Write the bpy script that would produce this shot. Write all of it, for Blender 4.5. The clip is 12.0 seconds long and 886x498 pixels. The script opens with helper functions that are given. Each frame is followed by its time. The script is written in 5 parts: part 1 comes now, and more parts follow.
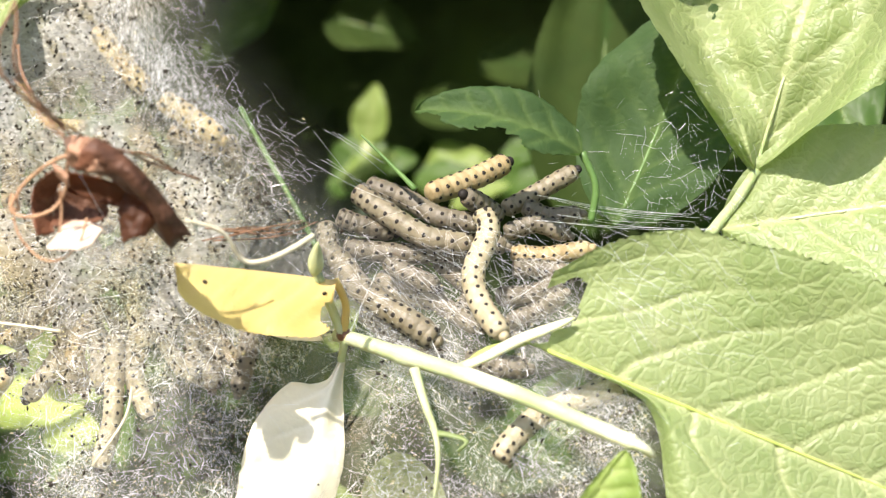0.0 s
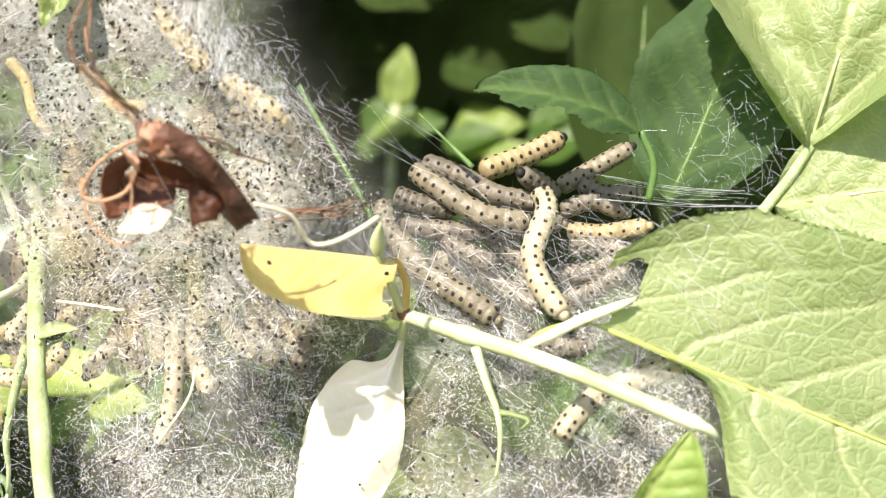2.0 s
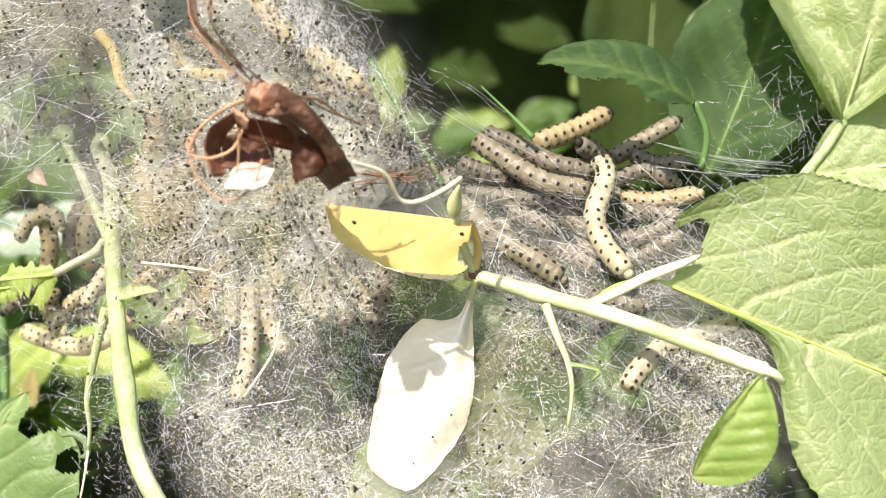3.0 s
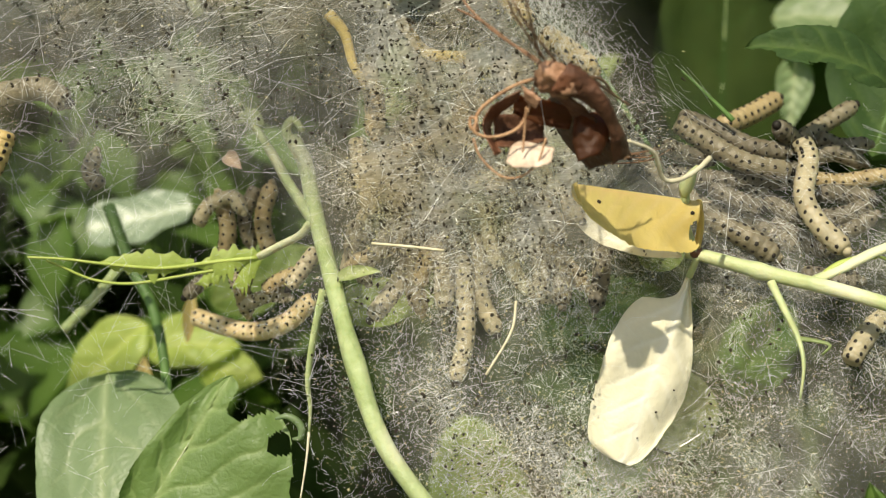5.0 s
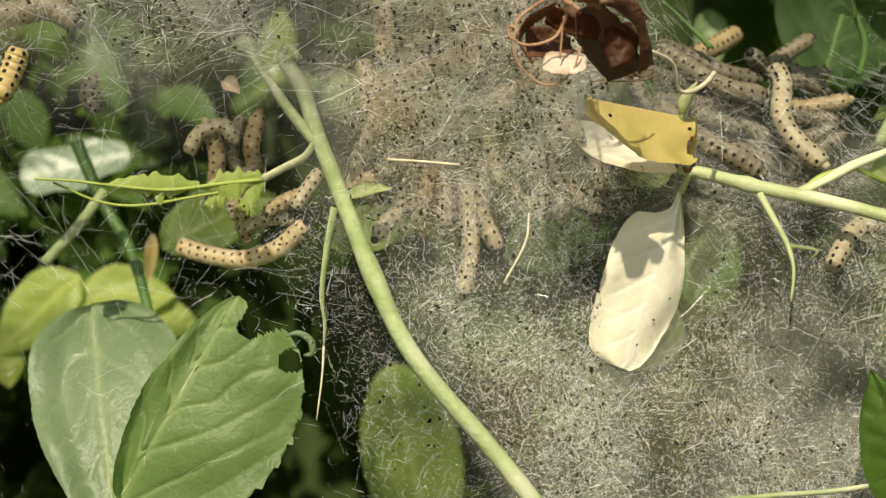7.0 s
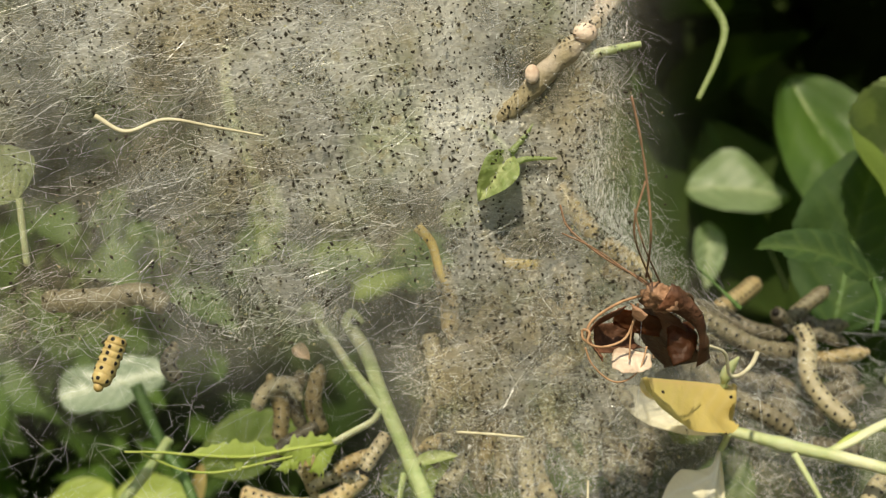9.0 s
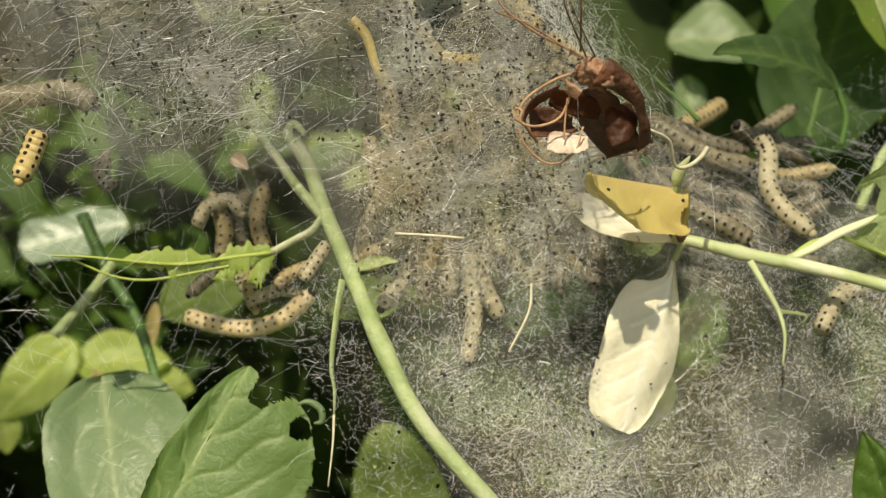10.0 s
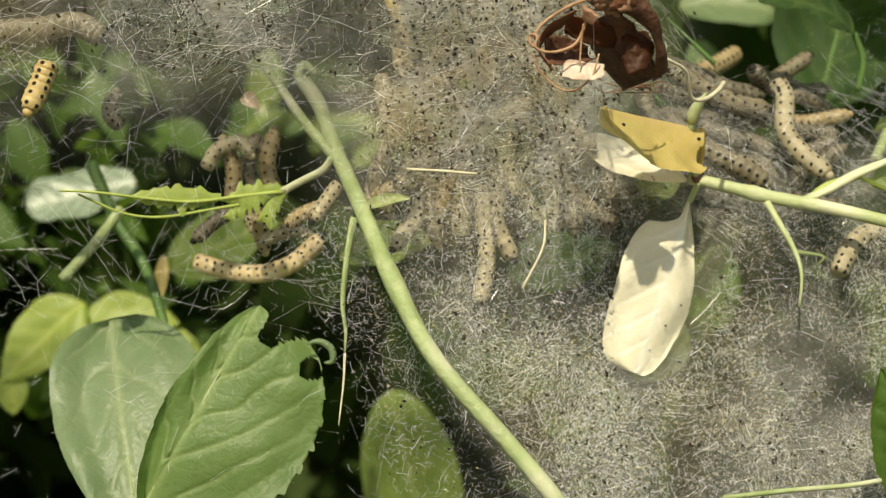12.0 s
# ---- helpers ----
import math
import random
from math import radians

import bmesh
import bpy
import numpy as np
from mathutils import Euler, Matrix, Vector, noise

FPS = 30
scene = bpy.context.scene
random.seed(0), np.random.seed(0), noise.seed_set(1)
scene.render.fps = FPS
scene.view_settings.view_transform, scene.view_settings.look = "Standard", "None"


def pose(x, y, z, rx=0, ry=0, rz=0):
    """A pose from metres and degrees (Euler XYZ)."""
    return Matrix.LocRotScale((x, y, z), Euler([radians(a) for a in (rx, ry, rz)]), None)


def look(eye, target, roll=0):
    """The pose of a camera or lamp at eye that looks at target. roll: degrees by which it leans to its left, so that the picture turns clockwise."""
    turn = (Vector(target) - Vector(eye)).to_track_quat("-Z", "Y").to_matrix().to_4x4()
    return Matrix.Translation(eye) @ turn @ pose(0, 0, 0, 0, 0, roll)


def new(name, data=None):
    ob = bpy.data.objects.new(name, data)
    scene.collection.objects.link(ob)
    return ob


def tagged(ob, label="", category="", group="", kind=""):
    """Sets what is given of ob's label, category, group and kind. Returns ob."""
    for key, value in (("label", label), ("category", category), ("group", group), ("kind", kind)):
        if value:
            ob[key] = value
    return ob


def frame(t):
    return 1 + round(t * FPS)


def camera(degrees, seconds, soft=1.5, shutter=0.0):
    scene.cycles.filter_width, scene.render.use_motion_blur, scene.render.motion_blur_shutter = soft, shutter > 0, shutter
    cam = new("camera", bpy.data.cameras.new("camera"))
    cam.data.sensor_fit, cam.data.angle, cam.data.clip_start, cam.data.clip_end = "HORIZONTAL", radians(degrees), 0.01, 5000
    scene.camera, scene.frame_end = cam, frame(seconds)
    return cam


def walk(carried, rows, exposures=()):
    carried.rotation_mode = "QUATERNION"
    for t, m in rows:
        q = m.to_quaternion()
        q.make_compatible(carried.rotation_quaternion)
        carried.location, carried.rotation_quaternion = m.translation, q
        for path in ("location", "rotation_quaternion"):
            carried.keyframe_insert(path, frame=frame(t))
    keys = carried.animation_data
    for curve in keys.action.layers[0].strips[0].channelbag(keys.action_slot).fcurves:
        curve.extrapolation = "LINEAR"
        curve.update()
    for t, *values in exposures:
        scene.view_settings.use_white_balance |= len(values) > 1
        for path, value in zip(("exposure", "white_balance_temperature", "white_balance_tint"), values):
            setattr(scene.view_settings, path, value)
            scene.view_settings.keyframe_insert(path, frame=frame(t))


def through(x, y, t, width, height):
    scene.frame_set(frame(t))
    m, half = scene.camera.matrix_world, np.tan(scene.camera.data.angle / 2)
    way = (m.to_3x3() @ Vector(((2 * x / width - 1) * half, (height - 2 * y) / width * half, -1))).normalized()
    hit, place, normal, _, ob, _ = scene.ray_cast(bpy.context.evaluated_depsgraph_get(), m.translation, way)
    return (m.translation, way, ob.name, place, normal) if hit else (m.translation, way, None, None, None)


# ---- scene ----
from math import sin, cos, pi, sqrt, exp, atan2

cam = camera(34.00, 12.0, soft=1.2)
cam.data.dof.use_dof = True
cam.data.dof.focus_distance = 0.216
cam.data.dof.aperture_fstop = 24
PATH = [
    (0, pose(0.03636, -0.19451, 0.01305, 90.876, 0, 9.865) @ pose(0, 0, 0, 0, 0, 0.559)),
    (0.5, pose(0.03584, -0.19502, 0.01652, 90.053, 0, 9.755) @ pose(0, 0, 0, 0, 0, 0.653)),
    (1, pose(0.03697, -0.19468, 0.01776, 89.602, 0, 10.492) @ pose(0, 0, 0, 0, 0, 0.656)),
    (1.5, pose(0.03429, -0.19506, 0.01791, 89.166, 0, 10.563) @ pose(0, 0, 0, 0, 0, 0.633)),
    (2, pose(0.02975, -0.19661, 0.01679, 88.974, 0, 10.272) @ pose(0, 0, 0, 0, 0, 0.557)),
    (2.5, pose(0.01870, -0.20286, 0.01393, 89.066, 0, 8.301) @ pose(0, 0, 0, 0, 0, 0.644)),
    (2.7, pose(0.01560, -0.20627, 0.01143, 89.431, 0, 8.002) @ pose(0, 0, 0, 0, 0, 0.594)),
    (4.3, pose(-0.00876, -0.21750, 0.00591, 89.984, 0, 6.659) @ pose(0, 0, 0, 0, 0, 0.289)),
    (4.5, pose(-0.01786, -0.21825, 0.00802, 89.400, 0, 5.420) @ pose(0, 0, 0, 0, 0, 0.239)),
    (5, pose(-0.03928, -0.21874, 0.00575, 89.667, 0, 2.711) @ pose(0, 0, 0, 0, 0, 0.171)),
    (5.5, pose(-0.05459, -0.21794, 0.00156, 90.000, 0, 0.000) @ pose(0, 0, 0, 0, 0, -0.000)),
    (6, pose(-0.05836, -0.21840, -0.00465, 90.655, 0, -1.307) @ pose(0, 0, 0, 0, 0, -0.167)),
    (6.5, pose(-0.06445, -0.22108, -0.00703, 90.256, 0, -3.328) @ pose(0, 0, 0, 0, 0, -0.361)),
    (7, pose(-0.07106, -0.22573, -0.00709, 89.668, 0, -5.069) @ pose(0, 0, 0, 0, 0, -0.568)),
    (7.5, pose(-0.07858, -0.23245, -0.00114, 90.158, 0, -6.528) @ pose(0, 0, 0, 0, 0, -0.704)),
    (7.7, pose(-0.08021, -0.23550, 0.00387, 90.843, 0, -6.623) @ pose(0, 0, 0, 0, 0, -0.705)),
    (9.3, pose(-0.09510, -0.24180, 0.02184, 93.431, 0, -7.937) @ pose(0, 0, 0, 0, 0, -0.979)),
    (9.5, pose(-0.09005, -0.23970, 0.01521, 92.456, 0, -7.294) @ pose(0, 0, 0, 0, 0, -0.946)),
    (10, pose(-0.07851, -0.23337, -0.00330, 91.506, 0, -6.579) @ pose(0, 0, 0, 0, 0, -1.221)),
    (10.5, pose(-0.07107, -0.22991, -0.00771, 91.393, 0, -6.219) @ pose(0, 0, 0, 0, 0, -1.318)),
    (11, pose(-0.06707, -0.22978, -0.00886, 91.183, 0, -5.470) @ pose(0, 0, 0, 0, 0, -1.306)),
    (11.5, pose(-0.07313, -0.22953, -0.01350, 91.717, 0, -6.003) @ pose(0, 0, 0, 0, 0, -1.173)),
    (12, pose(-0.07950, -0.23016, -0.01456, 91.867, 0, -6.369) @ pose(0, 0, 0, 0, 0, -1.005)),
]
EXPOSURE = [(0, 1.2, 6700, 16), (2.0, 1.28, 6700, 16), (2.7, 1.18, 6700, 16), (4.3, 0.75, 7100, 11), (5.5, 0.1, 7700, 5), (7.0, 0.1, 7900, 5), (9.3, 0.02, 7900, 5), (10.5, 0.1, 7900, 5), (12.0, 0.1, 7900, 5)]
walk(cam, PATH, EXPOSURE)

# ---- light ----
SUN_FROM = Vector((-0.20, -0.71, 0.65)).normalized()
world = bpy.data.worlds.new("sky")
scene.world = world
world.use_nodes = True
wn = world.node_tree.nodes
sky = wn.new("ShaderNodeTexSky")
sky.sky_type = "NISHITA"
sky.sun_disc = False
sky.sun_elevation = math.asin(SUN_FROM.z)
sky.sun_rotation = atan2(SUN_FROM.x, SUN_FROM.y)
wn["Background"].inputs["Strength"].default_value = 0.13
world.node_tree.links.new(sky.outputs[0], wn["Background"].inputs["Color"])
sun_data = bpy.data.lights.new("sun", "SUN")
sun_data.energy = 4.5
sun_data.angle = radians(0.6)
sun_data.color = (1.0, 0.95, 0.86)
sun = new("sun", sun_data)
sun.matrix_basis = look(tuple(SUN_FROM * 5), (0, 0, 0))

# ---- materials ----
MM = 0.001


def nodes_of(name):
    m = bpy.data.materials.new(name)
    m.use_nodes = True
    nt = m.node_tree
    nt.nodes.clear()
    out = nt.nodes.new("ShaderNodeOutputMaterial")
    return m, nt, out


def add(nt, kind, **ins):
    n = nt.nodes.new(kind)
    for k, v in ins.items():
        key = k.replace("_", " ")
        if hasattr(v, "is_output"):
            nt.links.new(v, n.inputs[key])
        else:
            n.inputs[key].default_value = v
    return n


def mix_col(nt, fac, a, b, mode="MIX"):
    n = nt.nodes.new("ShaderNodeMix")
    n.data_type = "RGBA"
    n.blend_type = mode
    for sock, v in ((n.inputs[0], fac), (n.inputs[6], a), (n.inputs[7], b)):
        if hasattr(v, "is_output"):
            nt.links.new(v, sock)
        else:
            sock.default_value = v
    return n.outputs[2]


def noise_fac(nt, scale, detail=3.0, rough=0.55, lo=0.35, hi=0.65, vec=None):
    n = add(nt, "ShaderNodeTexNoise", Scale=scale, Detail=detail, Roughness=rough)
    tc = nt.nodes.new("ShaderNodeTexCoord")
    nt.links.new(vec if vec else tc.outputs["Object"], n.inputs["Vector"])
    r = nt.nodes.new("ShaderNodeMapRange")
    r.inputs[1].default_value, r.inputs[2].default_value = lo, hi
    nt.links.new(n.outputs["Fac"], r.inputs[0])
    return r.outputs[0]


def rgb(r, g, b):
    return (r, g, b, 1.0)


def attr(nt, name):
    n = nt.nodes.new("ShaderNodeAttribute")
    n.attribute_name = name
    return n.outputs["Fac"]


def bump_of(nt, height, strength, dist):
    return add(nt, "ShaderNodeBump", Height=height, Strength=strength, Distance=dist).outputs[0]


def leaf_mat(name, base, dark, vein, trans, rough=0.42, through=0.45, gloss=0.35, spots=0.0, reticule=0.12):
    """Thin green tissue: lit from the front, and glowing through from behind."""
    m, nt, out = nodes_of(name)
    big = noise_fac(nt, 55.0, 3.0)
    fine = noise_fac(nt, 700.0, 4.0, 0.6, 0.3, 0.7)
    c = mix_col(nt, big, rgb(*base), rgb(*dark))
    c = mix_col(nt, mixed(nt, fine, 0.22), c, rgb(*[v * 0.6 for v in base]))
    if spots:
        sp = noise_fac(nt, 260.0, 2.0, 0.5, 0.66, 0.72)
        c = mix_col(nt, mixed(nt, sp, spots), c, rgb(0.30, 0.20, 0.07))
    c = mix_col(nt, attr(nt, "vein"), c, rgb(*vein))
    tc = nt.nodes.new("ShaderNodeTexCoord")
    warp = add(nt, "ShaderNodeTexNoise", Scale=260.0, Detail=2.0)
    nt.links.new(tc.outputs["Object"], warp.inputs["Vector"])
    vadd = nt.nodes.new("ShaderNodeVectorMath"); vadd.operation = "MULTIPLY_ADD"
    nt.links.new(warp.outputs["Color"], vadd.inputs[0]); vadd.inputs[1].default_value = (0.002, 0.002, 0.002)
    nt.links.new(tc.outputs["Object"], vadd.inputs[2])
    net = None
    for sc, wide in ((330.0, 0.12), (760.0, 0.16)):
        vo = add(nt, "ShaderNodeTexVoronoi", Scale=sc)
        vo.feature = "DISTANCE_TO_EDGE"
        nt.links.new(vadd.outputs[0], vo.inputs["Vector"])
        mr = nt.nodes.new("ShaderNodeMapRange")
        mr.inputs[1].default_value, mr.inputs[2].default_value = 0.0, wide
        nt.links.new(vo.outputs["Distance"], mr.inputs[0])
        if net is None:
            net = mr.outputs[0]
        else:
            ml = nt.nodes.new("ShaderNodeMath"); ml.operation = "MULTIPLY_ADD"
            nt.links.new(mr.outputs[0], ml.inputs[0]); ml.inputs[1].default_value = 0.5
            nt.links.new(net, ml.inputs[2])
            net = ml.outputs[0]
    inv = nt.nodes.new("ShaderNodeMapRange")
    inv.inputs[1].default_value, inv.inputs[2].default_value, inv.inputs[3].default_value, inv.inputs[4].default_value = 0.5, 1.5, reticule, 0.0
    nt.links.new(net, inv.inputs[0])
    c = mix_col(nt, inv.outputs[0], c, rgb(*vein))
    b0 = bump_of(nt, net, 0.13 * reticule / 0.12, 0.0005)
    b1 = add(nt, "ShaderNodeBump", Height=noise_fac(nt, 900.0, 3.0, 0.55, 0.2, 0.8), Strength=0.25, Distance=0.0003, Normal=b0)
    bmp = b1.outputs[0]
    p = add(nt, "ShaderNodeBsdfPrincipled", Base_Color=c, Roughness=rough, Normal=bmp)
    p.inputs["Specular IOR Level"].default_value = gloss
    t = add(nt, "ShaderNodeBsdfTranslucent", Color=mix_col(nt, big, rgb(*trans), rgb(*[v * 0.8 for v in trans])), Normal=bmp)
    mx = add(nt, "ShaderNodeMixShader", Fac=through)
    nt.links.new(p.outputs[0], mx.inputs[1])
    nt.links.new(t.outputs[0], mx.inputs[2])
    nt.links.new(mx.outputs[0], out.inputs[0])
    return m


def mixed(nt, sock, k):
    n = nt.nodes.new("ShaderNodeMath")
    n.operation = "MULTIPLY"
    nt.links.new(sock, n.inputs[0])
    n.inputs[1].default_value = k
    return n.outputs[0]


def solid_mat(name, a, b, rough=0.5, scale=300.0, bump=0.3, sss=0.0, gloss=0.4, c3=None):
    m, nt, out = nodes_of(name)
    c = mix_col(nt, noise_fac(nt, scale, 4.0), rgb(*a), rgb(*b))
    if c3:
        c = mix_col(nt, noise_fac(nt, scale * 0.25, 3.0, 0.5, 0.52, 0.62), c, rgb(*c3))
    bmp = bump_of(nt, noise_fac(nt, scale * 4, 3.0, 0.55, 0.2, 0.8), bump, 0.0003)
    p = add(nt, "ShaderNodeBsdfPrincipled", Base_Color=c, Roughness=rough, Normal=bmp)
    p.inputs["Specular IOR Level"].default_value = gloss
    if sss:
        p.inputs["Subsurface Weight"].default_value = sss
        p.inputs["Subsurface Radius"].default_value = (1.0, 0.7, 0.4)
        p.inputs["Subsurface Scale"].default_value = 0.0012
    nt.links.new(p.outputs[0], out.inputs[0])
    return m


def silk_mat(name, col, through=0.3, gloss=0.9):
    m, nt, out = nodes_of(name)
    p = add(nt, "ShaderNodeBsdfPrincipled", Base_Color=rgb(*col), Roughness=0.25)
    p.inputs["Specular IOR Level"].default_value = gloss
    t = add(nt, "ShaderNodeBsdfTranslucent", Color=rgb(*col))
    mx = add(nt, "ShaderNodeMixShader", Fac=through)
    nt.links.new(p.outputs[0], mx.inputs[1])
    nt.links.new(t.outputs[0], mx.inputs[2])
    nt.links.new(mx.outputs[0], out.inputs[0])
    return m


def film_mat(name, col, most):
    """A felt of silk too fine to see thread by thread: partly open, densest where the nest is thickest."""
    m, nt, out = nodes_of(name)
    tc = nt.nodes.new("ShaderNodeTexCoord")
    facs = []
    for turn, sc in ((0.5, 1300.0), (-0.8, 1500.0), (1.6, 1200.0)):
        mp = nt.nodes.new("ShaderNodeMapping")
        mp.inputs["Rotation"].default_value = (0, turn, 0)
        mp.inputs["Scale"].default_value = (0.3, 1.0, 1.3)
        nt.links.new(tc.outputs["Object"], mp.inputs["Vector"])
        facs.append(noise_fac(nt, sc, 3.0, 0.6, 0.54, 0.70, mp.outputs[0]))
    mx0 = nt.nodes.new("ShaderNodeMath"); mx0.operation = "MAXIMUM"
    nt.links.new(facs[0], mx0.inputs[0]); nt.links.new(facs[1], mx0.inputs[1])
    mx1 = nt.nodes.new("ShaderNodeMath"); mx1.operation = "MAXIMUM"
    nt.links.new(mx0.outputs[0], mx1.inputs[0]); nt.links.new(facs[2], mx1.inputs[1])
    patch = noise_fac(nt, 210.0, 7.0, 0.72, 0.31, 0.66)
    ad = nt.nodes.new("ShaderNodeMath"); ad.operation = "MULTIPLY_ADD"
    nt.links.new(mx1.outputs[0], ad.inputs[0]); ad.inputs[1].default_value = 0.24
    base = nt.nodes.new("ShaderNodeMath"); base.operation = "MULTIPLY_ADD"
    nt.links.new(patch, base.inputs[0]); base.inputs[1].default_value = 0.44; base.inputs[2].default_value = 0.26
    nt.links.new(base.outputs[0], ad.inputs[2])
    ml = nt.nodes.new("ShaderNodeMath"); ml.operation = "MULTIPLY"
    nt.links.new(ad.outputs[0], ml.inputs[0]); nt.links.new(attr(nt, "thickness"), ml.inputs[1])
    fac = mixed(nt, ml.outputs[0], most)
    tone = mix_col(nt, patch, rgb(*col), rgb(*[v * 0.8 for v in col]))
    tone = mix_col(nt, noise_fac(nt, 45.0, 5.0, 0.65, 0.5, 0.66), tone, rgb(0.58, 0.52, 0.36))
    tone = mix_col(nt, noise_fac(nt, 62.0, 5.0, 0.65, 0.54, 0.68), tone, rgb(0.48, 0.53, 0.36))
    tone = mix_col(nt, noise_fac(nt, 420.0, 3.0, 0.6, 0.58, 0.68), tone, rgb(0.46, 0.42, 0.28))
    # shading normals vary and lean towards the sun, so the felt looks lit at any slope
    nz = add(nt, "ShaderNodeTexNoise", Scale=1800.0, Detail=2.0)
    nt.links.new(tc.outputs["Object"], nz.inputs["Vector"])
    vs = nt.nodes.new("ShaderNodeVectorMath"); vs.operation = "MULTIPLY_ADD"
    nt.links.new(nz.outputs["Color"], vs.inputs[0])
    vs.inputs[1].default_value = (1.5, 1.5, 1.5); vs.inputs[2].default_value = (-0.7, -1.3, -0.05)
    vn = nt.nodes.new("ShaderNodeVectorMath"); vn.operation = "NORMALIZE"
    nt.links.new(vs.outputs[0], vn.inputs[0])
    d = add(nt, "ShaderNodeBsdfDiffuse", Normal=vn.outputs[0], Color=tone)
    vb = nt.nodes.new("ShaderNodeVectorMath"); vb.operation = "SCALE"; vb.inputs[3].default_value = -1.0
    nt.links.new(vn.outputs[0], vb.inputs[0])
    t = add(nt, "ShaderNodeBsdfTranslucent", Color=tone, Normal=vb.outputs[0])
    s1 = add(nt, "ShaderNodeMixShader", Fac=0.5)
    nt.links.new(d.outputs[0], s1.inputs[1]); nt.links.new(t.outputs[0], s1.inputs[2])
    tr = nt.nodes.new("ShaderNodeBsdfTransparent")
    s2 = nt.nodes.new("ShaderNodeMixShader")
    nt.links.new(fac, s2.inputs[0])
    nt.links.new(tr.outputs[0], s2.inputs[1]); nt.links.new(s1.outputs[0], s2.inputs[2])
    nt.links.new(s2.outputs[0], out.inputs[0])
    return m


M_LEAF = leaf_mat("leaf_green", (0.26, 0.36, 0.09), (0.18, 0.27, 0.06), (0.34, 0.42, 0.14), (0.35, 0.55, 0.06))
M_LEAF_PALE = leaf_mat("leaf_pale_green", (0.33, 0.40, 0.175), (0.25, 0.335, 0.12), (0.50, 0.56, 0.27), (0.42, 0.58, 0.12), rough=0.42, gloss=0.5, reticule=0.26)
# blue-green darkened to look shaded although the sun reaches these leaves
M_LEAF_BLUE_SHADE = leaf_mat("leaf_shaded_blue_green", (0.045, 0.085, 0.03), (0.03, 0.06, 0.02), (0.08, 0.13, 0.04), (0.13, 0.27, 0.05), rough=0.6, through=0.35, gloss=0.12)
M_LEAF_LOW = leaf_mat("leaf_soft_green", (0.26, 0.35, 0.19), (0.19, 0.28, 0.13), (0.36, 0.44, 0.24), (0.24, 0.42, 0.08), rough=0.42, gloss=0.5, reticule=0.10)
M_LEAF_SOFT = leaf_mat("leaf_fresh_green", (0.19, 0.29, 0.095), (0.13, 0.22, 0.06), (0.30, 0.40, 0.16), (0.24, 0.42, 0.06), rough=0.45, gloss=0.4, reticule=0.10)
M_LEAF_LIME = leaf_mat("leaf_lime_green", (0.42, 0.52, 0.14), (0.34, 0.45, 0.10), (0.5, 0.58, 0.16), (0.5, 0.68, 0.06), reticule=0.05)
# leaf green darkened so that leaves look shaded even where sun falls on them
M_LEAF_SHADE = leaf_mat("leaf_shade_green", (0.038, 0.06, 0.014), (0.024, 0.042, 0.01), (0.03, 0.06, 0.014), (0.04, 0.09, 0.01), rough=0.7, through=0.2, gloss=0.06)
M_LEAF_MID = leaf_mat("leaf_mid_green", (0.09, 0.17, 0.03), (0.05, 0.11, 0.02), (0.12, 0.2, 0.05), (0.16, 0.30, 0.03))
M_YELLOW = leaf_mat("leaf_yellow", (0.87, 0.76, 0.29), (0.82, 0.62, 0.20), (0.84, 0.68, 0.30), (0.70, 0.50, 0.12), rough=0.35, through=0.5, spots=0.1, reticule=0.05)
M_WHITE = leaf_mat("leaf_bleached_sunlit", (0.86, 0.83, 0.66), (0.80, 0.75, 0.54), (0.86, 0.83, 0.68), (0.8, 0.74, 0.5), rough=0.4, through=0.22, spots=0.1, reticule=0.05)
# pale grey-green with the sky's reflection on the leaf put into the colour
M_LEAF_SHEEN = leaf_mat("leaf_sky_sheen", (0.25, 0.32, 0.23), (0.19, 0.26, 0.17), (0.5, 0.56, 0.44), (0.30, 0.42, 0.14), rough=0.35, through=0.25, gloss=0.5, reticule=0.05)
M_BROWN = solid_mat("leaf_withered", (0.13, 0.062, 0.036), (0.06, 0.028, 0.017), 0.55, 260.0, 0.8, gloss=0.2, c3=(0.18, 0.075, 0.04))
M_BROWN_ORANGE = leaf_mat("leaf_withered_orange", (0.10, 0.04, 0.018), (0.06, 0.025, 0.012), (0.13, 0.055, 0.025), (0.45, 0.16, 0.035), rough=0.5, through=0.4, gloss=0.25)
M_BROWN_PALE = solid_mat("leaf_withered_pale", (0.74, 0.62, 0.50), (0.52, 0.38, 0.28), 0.5, 260.0, 0.6, gloss=0.4)
M_BROWN_TAN = solid_mat("leaf_withered_tan", (0.40, 0.23, 0.14), (0.22, 0.11, 0.06), 0.55, 260.0, 0.8, gloss=0.3, c3=(0.42, 0.24, 0.15))
M_FIBRE = solid_mat("fibre_brown", (0.25, 0.135, 0.075), (0.15, 0.08, 0.04), 0.6, 500.0, 0.5)
M_PALE_FIBRE = solid_mat("fibre_pale", (0.62, 0.58, 0.42), (0.5, 0.45, 0.3), 0.5, 400.0, 0.3)
M_STEM = solid_mat("stem_green", (0.36, 0.42, 0.22), (0.23, 0.30, 0.12), 0.5, 260.0, 0.6, sss=0.3, gloss=0.2, c3=(0.46, 0.48, 0.32))
M_RIB_TAN = solid_mat("rib_tan", (0.46, 0.28, 0.16), (0.32, 0.18, 0.10), 0.6, 400.0, 0.4, gloss=0.2)
